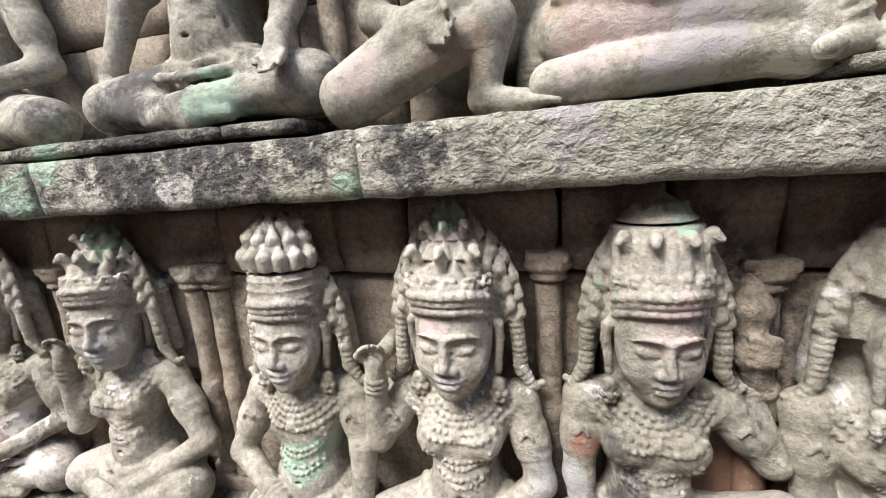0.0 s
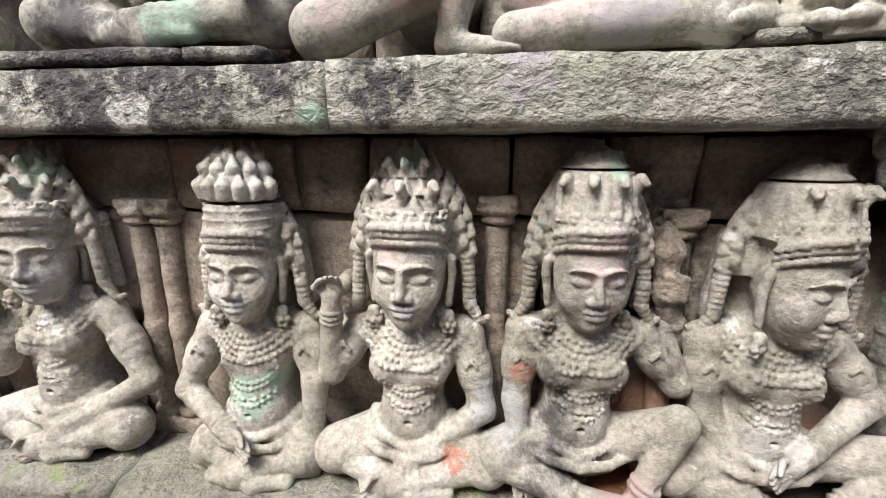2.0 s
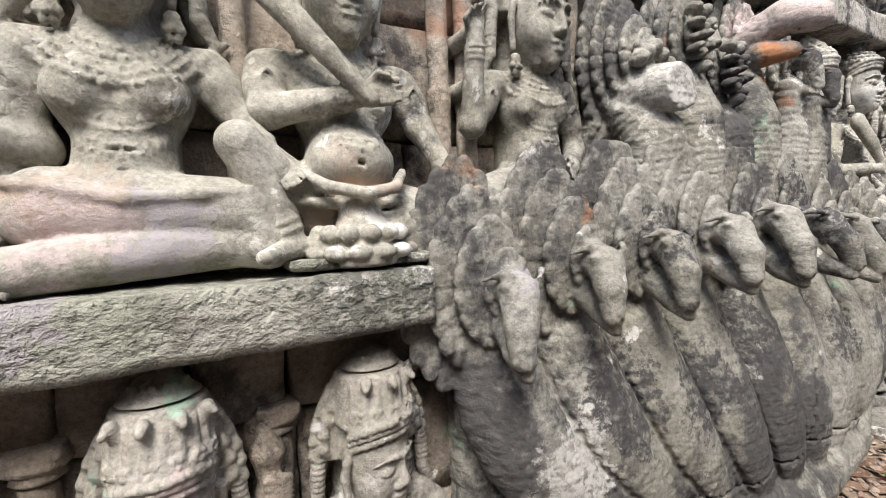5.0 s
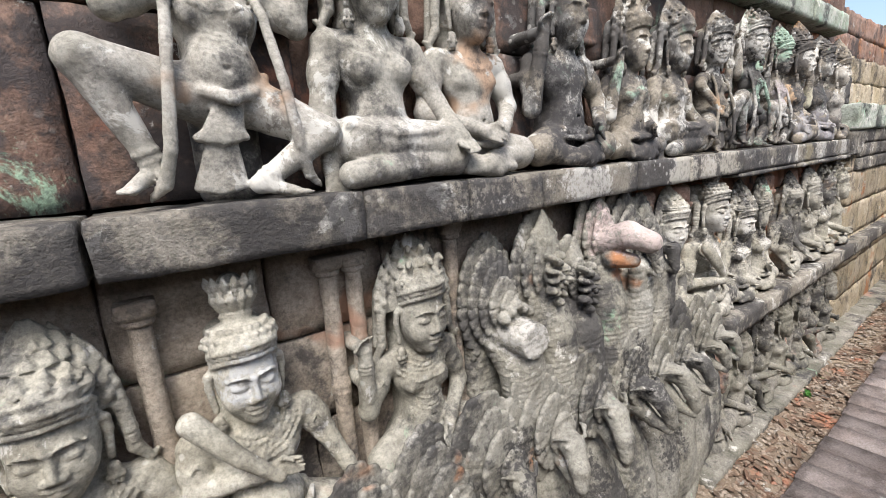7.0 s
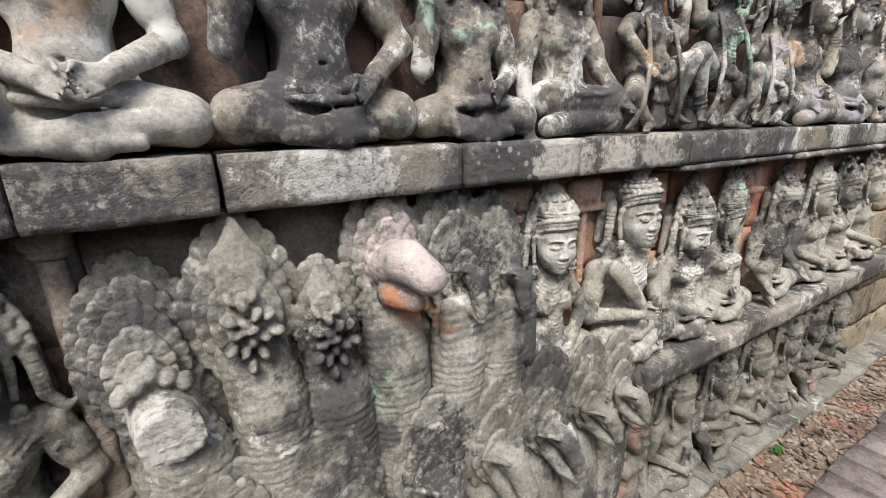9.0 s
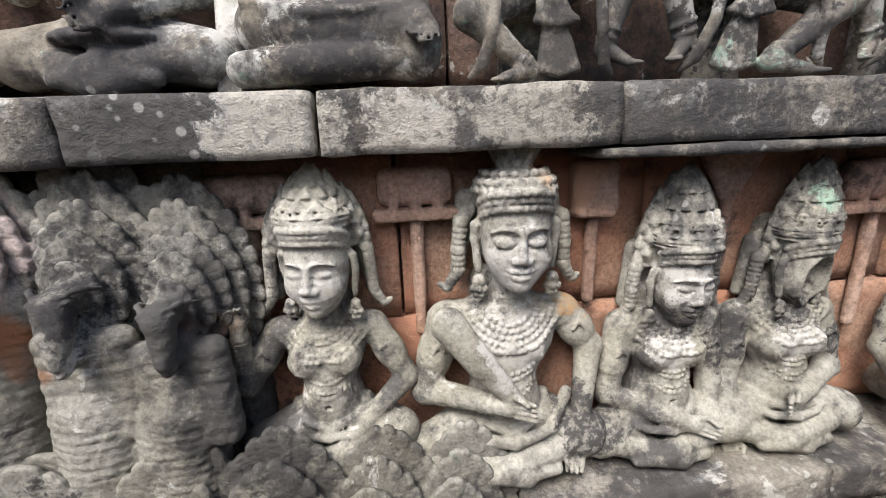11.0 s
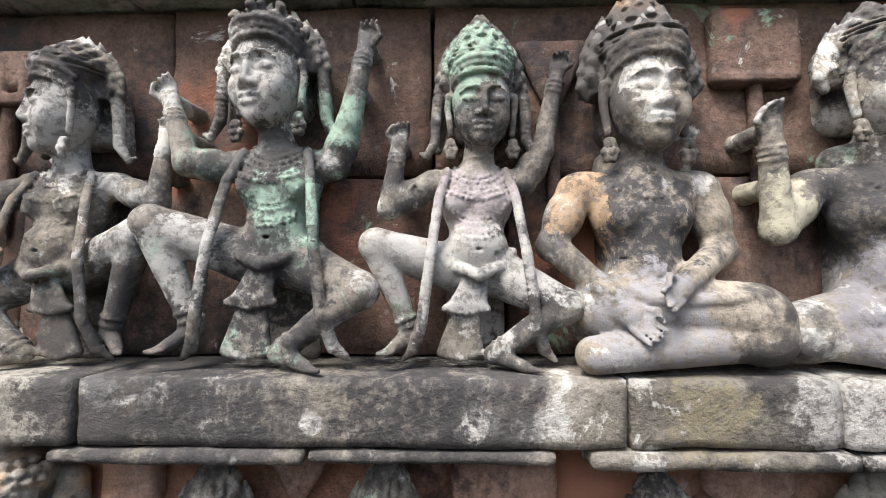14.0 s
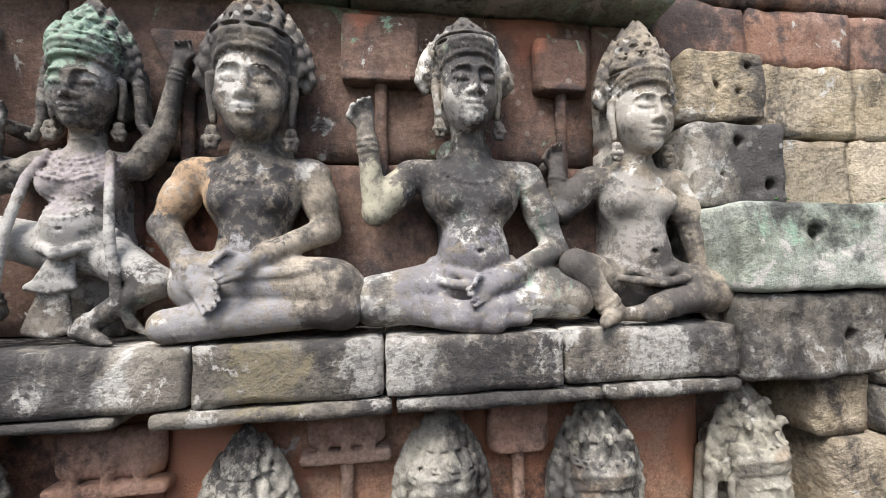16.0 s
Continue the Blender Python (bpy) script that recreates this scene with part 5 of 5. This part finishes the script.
blocks(ledge_upper, "lip_stone", M_LEDGE2, 3.78, 4.8, -0.012, 0.22, 1.848, 1.88, 1, 0.6, 14, 0.02, 0.005, joints=[4.3])
blocks(ledge_upper, "lip_stone", M_LEDGE2, 4.86, 6.28, -0.016, 0.22, 1.84, 1.88, 1, 0.6, 15, 0.02, 0.005, joints=[5.38, 5.9])
base_slab = ledge("base_slab", "thin sandstone base slab on the lower ledge")
blocks(base_slab, "stone_block", M_LEDGE1, 0.8, 1.1, -0.05, 0.2, 1.0, 1.03, 1, 0.3, 19, 0.02, 0.003)
blocks(base_slab, "stone_block", M_LEDGE1, -1.4, -0.02, -0.045, 0.2, 1.0, 1.035, 1, 0.5, 20, 0.02, 0.005)
cornice = ledge("cornice", "overhanging mossy sandstone cornice")
blocks(cornice, "stone_block", M_MOSS, -4.4, 6.24, 0.1, 0.32, 2.945, 3.11, 1, 0.8, 16, 0.03, 0.008)
plinth = ledge("plinth", "low uneven sandstone plinth at the wall's foot")
blocks(plinth, "stone_block", M_PLINTH, -4.4, 1.2, -0.15, 0.2, -0.03, 0.1, 1, 0.9, 17, 0.022, 0.02)
blocks(plinth, "stone_block", M_ROW1D, 3.3, 8.9, -0.15, 0.2, -0.03, 0.06, 1, 0.5, 18, 0.03, 0.012)

# stones of the back walls
blocks(wall_lower, "stone_block", M_BACK1, -4.4, 1.2, 0.1, 0.22, 0.1, 0.7, 2, 0.34, 21, 0.05, 0.006)
blocks(wall_lower, "stone_block", M_BACK1, -4.4, 1.12, 0.085, 0.22, 0.7, 0.872, 1, 0.24, 26, 0.03, 0.006)
blocks(wall_lower, "stone_block", M_BACK1, 3.4, 8.9, 0.1, 0.22, 0.05, 0.86, 3, 0.4, 22, 0.06, 0.006)
blocks(wall_middle, "stone_block", M_BACK1, -4.4, 2.86, 0.17, 0.27, 1.0, 1.878, 3, 0.36, 23, 0.05, 0.006)
blocks(wall_middle, "stone_block", M_RED, 2.86, 6.3, 0.17, 0.27, 0.99, 1.878, 2, 0.7, 24, 0.05, 0.006)
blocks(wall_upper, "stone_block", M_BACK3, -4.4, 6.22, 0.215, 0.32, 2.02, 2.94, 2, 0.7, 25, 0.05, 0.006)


# ---- carved fans and colonnettes on the back walls ----
def fan(x, z, w, h, pole, shape, label, y=0.152, material=None):
    thing = tagged(new("carved_fan"), label, "carving", "carved fans")
    thing.matrix_basis = pose(x, y, z)
    cv = Carving((-0.2, -0.05, -0.2), (0.2, 0.03, 0.2), 0.008)
    if shape == "square":
        cv.box((0, 0, 0), (w / 2, 0.028, h / 2), 0.02, 0.01)
        cv.box((0, -0.005, -h / 2 + 0.012), (w / 2 * 0.8, 0.03, 0.012), 0.008, 0.004)
    elif shape == "wedge":
        for q in range(9):
            u = (q - 4) / 4
            cv.limb((u * w / 2, -0.0, h / 2), (u * 0.02, 0, -h / 2), 0.018, 0.01, 0.006)
    else:
        cv.box((0, 0, 0.02), (w / 2, 0.028, h / 2 - 0.02), 0.03, 0.01)
        cv.box((0, -0.006, -h / 2 + 0.02), (w / 2 + 0.015, 0.03, 0.016), 0.01, 0.004)
        for q in (-0.3, 0.0, 0.3):
            cv.limb((q * w, -0.025, h / 2 - 0.03), (q * w, -0.025, -h / 2 + 0.03), 0.012, 0.012, 0.006)
    scales(cv, 0.05, 0.001, int(x * 10))
    part("fan_head", cv.mesh("fan_head"), material or M_FAN, thing)
    cv = Carving((-0.06, -0.05, -pole - h / 2), (0.06, 0.03, -h / 2 + 0.02), 0.008)
    cv.limb((0, 0, -h / 2), (0.0, 0, -h / 2 - pole), 0.018, 0.016, 0.004)
    scales(cv, 0.05, 0.001, int(x * 7))
    part("pole", cv.mesh("pole"), material or M_FAN, thing)


fl = "reddish carved parasol and pole on the back wall"
fan(2.96, 1.775, 0.24, 0.14, 0.3, "hood", fl)
fan(3.37, 1.775, 0.19, 0.14, 0.32, "hood", fl)
fan(3.845, 1.765, 0.13, 0.15, 0.25, "square", "reddish carved square fan on a thin pole")
fan(4.235, 1.79, 0.17, 0.13, 0.22, "wedge", "reddish carved wedge-shaped fan on a pole")
fan(4.71, 1.73, 0.24, 0.16, 0.36, "hood", fl)
fan(5.26, 1.75, 0.2, 0.14, 0.32, "hood", fl)
fan(5.72, 1.75, 0.17, 0.15, 0.3, "square", fl)


dl = "dark red carved parasol on the back wall of the upper row"
for fx, fz, fw, fh, fp, fs in ((3.43, 2.74, 0.2, 0.16, 0.34, "hood"), (4.85, 2.74, 0.15, 0.14, 0.4, "wedge"), (5.36, 2.8, 0.22, 0.2, 0.36, "square"), (5.9, 2.78, 0.17, 0.17, 0.4, "square"), (2.52, 2.62, 0.18, 0.16, 0.3, "square"), (1.2, 2.62, 0.18, 0.16, 0.3, "hood")):
    fan(fx, fz, fw, fh, fp, fs, dl, 0.2, M_BACK3)


def colonnette(x, y, z0, z1, material, r=0.028):
    thing = tagged(new("colonnette"), "slim worn sandstone colonnette against the back wall", "colonnette", "colonnettes")
    thing.matrix_basis = pose(x, y, z0)
    H = z1 - z0
    cv = Carving((-0.07, -0.06, 0.0), (0.07, 0.05, H - 0.055), 0.007)
    cv.limb((0, 0, -0.05), (0, 0, H), r, r * 0.92, 0.004, rings=((0.5, 0.004, 0.02), (0.53, 0.004, 0.015)))
    scales(cv, 0.05, 0.0012, int(x * 9))
    part("shaft", cv.mesh("shaft"), material, thing)
    cv = Carving((-0.07, -0.06, H - 0.065), (0.07, 0.05, H + 0.01), 0.006)
    cv.ball((0, 0, H - 0.045), (r * 1.35, r * 1.3, 0.012), 0.004)
    cv.ball((0, 0, H - 0.022), (r * 1.75, r * 1.5, 0.018), 0.004)
    cv.box((0, 0, H - 0.002), (r * 1.5, r * 1.3, 0.01), 0.004, 0.004)
    scales(cv, 0.05, 0.001, int(x * 5))
    part("capital", cv.mesh("capital"), material, thing)
    cv = Carving((-0.07, -0.06, -0.01), (0.07, 0.05, 0.1), 0.007)
    cv.box((0, 0, 0.02), (r * 1.5, r * 1.3, 0.024), 0.006, 0.004)
    cv.ball((0, 0, 0.06), (r * 1.45, r * 1.35, 0.022), 0.006)
    scales(cv, 0.05, 0.001, int(x * 3))
    part("base", cv.mesh("base"), material, thing)
    return thing


for x, z0, z1 in ((-0.92, 0.1, 0.72), (-0.46, 0.1, 0.72), (-0.39, 0.1, 0.72), (0.41, 0.1, 0.74), (0.78, 0.1, 0.72)):
    colonnette(x, 0.09, z0, z1, M_BACK1)
for x, z0, z1 in ((-0.02, 1.0, 1.8), (0.75, 1.0, 1.8), (1.22, 1.0, 1.82), (1.3, 1.0, 1.82), (1.68, 1.1, 1.86)):
    colonnette(x, 0.14, z0, z1, M_BACK1)

def lotus_hand():
    """A small hand holding a bud, carved between two figures."""
    cv = Carving((-0.1, -0.08, -0.16), (0.1, 0.04, 0.16), 0.006)
    cv.chain([(0.03, 0.0, -0.15), (0.0, -0.02, -0.06)], [0.03, 0.026], 0.01, rings=((0.6, 0.006, 0.1),))
    cv.ball((-0.005, -0.03, -0.02), (0.035, 0.025, 0.035), 0.01)
    for q in range(4):
        cv.limb((0.025, -0.04, -0.035 + 0.014 * q), (-0.02, -0.052, -0.03 + 0.016 * q), 0.009, 0.007, 0.003)
    cv.chain([(-0.01, -0.02, 0.02), (-0.01, -0.02, 0.06), (-0.01, -0.015, 0.14)], [0.024, 0.032, 0.008], 0.008)
    cv.box((0.0, 0.02, 0.0), (0.05, 0.02, 0.14), 0.02, 0.01)
    scales(cv, 0.05, 0.001, 5)
    ob = part("carved_hand", cv.mesh("carved_hand"), M_BACK1)
    return tagged(ob, "small carved hand holding a lotus bud on the back wall", "carving")


lotus_hand().matrix_basis = pose(0.765, 0.085, 0.58)

# rough masonry past the carved rows
masonry = tagged(new("wall_masonry"), "rough tan sandstone masonry with round lifting holes", "wall", kind="structure")
blocks(masonry, "stone_block", M_LEDGE2, 6.75, 8.9, 0.0, 0.4, 1.68, 2.1, 3, 0.6, 31, 0.03, 0.012)
blocks(masonry, "stone_block", M_TAN, 6.56, 6.74, 0.04, 0.4, 1.68, 1.85, 1, 0.6, 36, 0.03, 0.012)
blocks(masonry, "stone_block", M_MOSS, 7.0, 8.9, -0.03, 0.5, 2.1, 2.34, 1, 0.7, 32, 0.035, 0.016)
blocks(masonry, "stone_block", M_TAN, 6.6, 8.9, 0.22, 0.8, 2.34, 2.85, 2, 0.36, 33, 0.03, 0.014)
blocks(masonry, "stone_block", M_LATERITE, 6.26, 8.9, 0.26, 0.8, 2.85, 3.3, 2, 0.36, 35, 0.04, 0.014)


def holed_block(x0, x1, y0, y1, z0, z1, holes, material, seed):
    """A rough block with round lifting holes in its face."""
    cv = Carving((x0 - 0.03, y0 - 0.03, z0 - 0.03), (x1 + 0.03, y1 + 0.03, z1 + 0.03), 0.0105)
    cv.box(((x0 + x1) / 2, (y0 + y1) / 2, (z0 + z1) / 2), ((x1 - x0) / 2, (y1 - y0) / 2, (z1 - z0) / 2), 0.02, 0.01)
    for hx, hz, hr in holes:
        cv.limb((hx, y0 - 0.02, hz), (hx + 0.01, y0 + 0.06, hz), hr, hr * 0.8, 0.006, cut=True)
    r = np.random.RandomState(seed)
    for q in range(12):
        cv.ball((r.uniform(x0, x1), y0 - 0.005, r.uniform(z0, z1)), (r.uniform(0.02, 0.06), 0.012, r.uniform(0.015, 0.04)), 0.01, cut=True)
    scales(cv, 0.06, 0.001, seed)
    P = np.stack(np.meshgrid(*cv.ax, indexing="ij"), -1).reshape(-1, 3)
    cv.d += (0.006 * hash_noise(P * 14 + seed, seed)).reshape(cv.d.shape).astype(np.float32)
    return part("stone_block", cv.mesh("stone_block"), material, masonry)


holed_block(6.28, 6.98, -0.04, 0.45, 2.1, 2.335, ((6.5, 2.25, 0.022), (6.8, 2.2, 0.015)), M_MOSS, 3)
holed_block(6.27, 6.585, 0.1, 0.5, 2.345, 2.6, ((6.42, 2.54, 0.016), (6.52, 2.41, 0.018), (6.36, 2.44, 0.012)), M_LEDGE2, 4)
holed_block(6.27, 6.545, 0.12, 0.5, 2.61, 2.83, ((6.44, 2.7, 0.017), (6.37, 2.72, 0.014), (6.48, 2.78, 0.012)), M_TAN, 5)
holed_block(6.3, 6.74, -0.02, 0.3, 1.86, 2.09, ((6.62, 1.97, 0.02),), M_LEDGE2, 6)
blocks(masonry, "stone_block", M_TAN, 6.6, 8.9, 0.02, 0.3, 0.0, 1.68, 5, 0.5, 34, 0.05, 0.012)

# ---- boardwalk ----
boardwalk = tagged(new("boardwalk"), "grey weathered wooden boardwalk", "boardwalk", kind="structure")
rnd = random.Random(5)
px = -4.4
while px < 8.8:
    w = rnd.uniform(0.19, 0.22)
    me = block_mesh("plank", (w - 0.006, 1.75, 0.035), rnd.randint(0, 99), 0.1, 0.001, 0.004)
    part("plank", me, M_PLANK, boardwalk).matrix_basis = pose(px + w / 2, -1.31 + rnd.uniform(-0.01, 0.01), 0.0175, 0, 0, 0)
    px += w


# ---- ground clutter ----
def scatter(name, count, make, area, seed, material, label, kind="stuff"):
    r = random.Random(seed)
    vs, fs = [], []
    for i in range(count):
        x, y = r.uniform(area[0], area[1]), r.uniform(area[2], area[3])
        v, f = make(r)
        rot = Euler((r.uniform(-0.35, 0.35), r.uniform(-0.35, 0.35), r.uniform(0, 6.3))).to_matrix()
        n = len(vs)
        low = min((rot @ Vector(p)).z for p in v)
        vs += [tuple(rot @ Vector(p) + Vector((x, y, area[4] - low + 0.001))) for p in v]
        fs += [[n + q for q in w] for w in f]
    me = bpy.data.meshes.new(name)
    me.from_pydata(vs, [], fs)
    ob = part(name, me, material)
    return tagged(ob, label, name.split("_")[-1], kind=kind)


def leaf(r):
    L, w, c = r.uniform(0.025, 0.06), r.uniform(0.012, 0.026), r.uniform(0.0, 0.014)
    v = [(-L, 0, 0), (-L * 0.4, -w, c), (L * 0.4, -w * 0.8, c), (L, 0, c * 0.4), (L * 0.4, w * 0.8, c), (-L * 0.4, w, c), (0, 0, 0)]
    v += [(x, y, z - 0.0015) for x, y, z in v]
    top = [(6, 0, 1), (6, 1, 2), (6, 2, 3), (6, 3, 4), (6, 4, 5), (6, 5, 0)]
    return v, top + [(c2 + 7, b2 + 7, a2 + 7) for a2, b2, c2 in top] + [(i, i + 7, (i + 1) % 6 + 7, (i + 1) % 6) for i in range(6)]


def pebble(r):
    s = r.uniform(0.005, 0.02)
    base = [(1, 0, 0), (-1, 0, 0), (0, 1, 0), (0, -1, 0), (0, 0, 1), (0, 0, -1)]
    v = [tuple(q * s * r.uniform(0.6, 1.2) * (1, 1, 0.6)[i] for i, q in enumerate(p)) for p in base]
    mids = [(a2, b2) for a2 in (0, 1) for b2 in (2, 3)]
    v += [tuple((v[a2][i] + v[b2][i]) * 0.72 for i in range(3)) for a2, b2 in mids]
    f = []
    for q, (a2, b2) in enumerate(mids):
        m = 6 + q
        for top in (4, 5):
            f += [(a2, m, top), (m, b2, top)]
    return v, f


scatter("leaf_litter", 420, leaf, (-2.6, -0.5, -0.42, -0.14, 0.0), 1, M_LEAFLIT, "dry red-brown leaves lying on the earth")
scatter("leaf_litter", 520, leaf, (2.2, 8.6, -0.43, -0.14, 0.0), 2, M_LEAFLIT, "dry red-brown leaves along the wall's foot")
scatter("ground_gravel", 2600, pebble, (2.0, 8.6, -0.43, -0.1, 0.0), 3, M_PEBBLE, "small buff and reddish stones on the earth")
scatter("ground_gravel", 1300, pebble, (-2.8, 0.2, -0.43, -0.12, 0.0), 4, M_PEBBLE, "small buff and reddish stones on the earth")


def weed(x, y, z, s, seed):
    r = random.Random(seed)
    thing = tagged(new("weed"), "small bright green weed growing by the wall", "plant", "weeds")
    thing.matrix_basis = pose(x, y, z)
    for i in range(9):
        bm = bmesh.new()
        a, L, w = r.uniform(0, 6.3), s * r.uniform(0.6, 1.2), s * 0.22
        rise = r.uniform(0.4, 1.0)
        d, n = Vector((math.cos(a), math.sin(a), 0)), Vector((-math.sin(a), math.cos(a), 0))
        pts = [d * (L * t) + Vector((0, 0, L * rise * math.sin(t * 2.2))) for t in (0.0, 0.35, 0.7, 1.0)]
        rows = [(bm.verts.new(p - n * w * q), bm.verts.new(p + Vector((0, 0, 0.1 * w))), bm.verts.new(p + n * w * q)) for p, q in zip(pts, (0.15, 1.0, 0.8, 0.02))]
        for r0, r1 in zip(rows, rows[1:]):
            bm.faces.new((r0[0], r0[1], r1[1], r1[0]))
            bm.faces.new((r0[1], r0[2], r1[2], r1[1]))
        bmesh.ops.solidify(bm, geom=bm.faces[:], thickness=0.0008)
        part("leaf", bm, M_PLANT, thing)
    return thing


for i, (x, y, z, s) in enumerate(((-1.0, -0.26, 0.0, 0.07), (-0.82, -0.24, 0.0, 0.035), (4.9, -0.2, 0.0, 0.05), (2.9, -0.3, 0.0, 0.05), (6.55, 0.12, 2.335, 0.035), (7.05, 0.14, 2.335, 0.05))):
    weed(x, y, z, s, i)

scene.cycles.max_bounces = 6
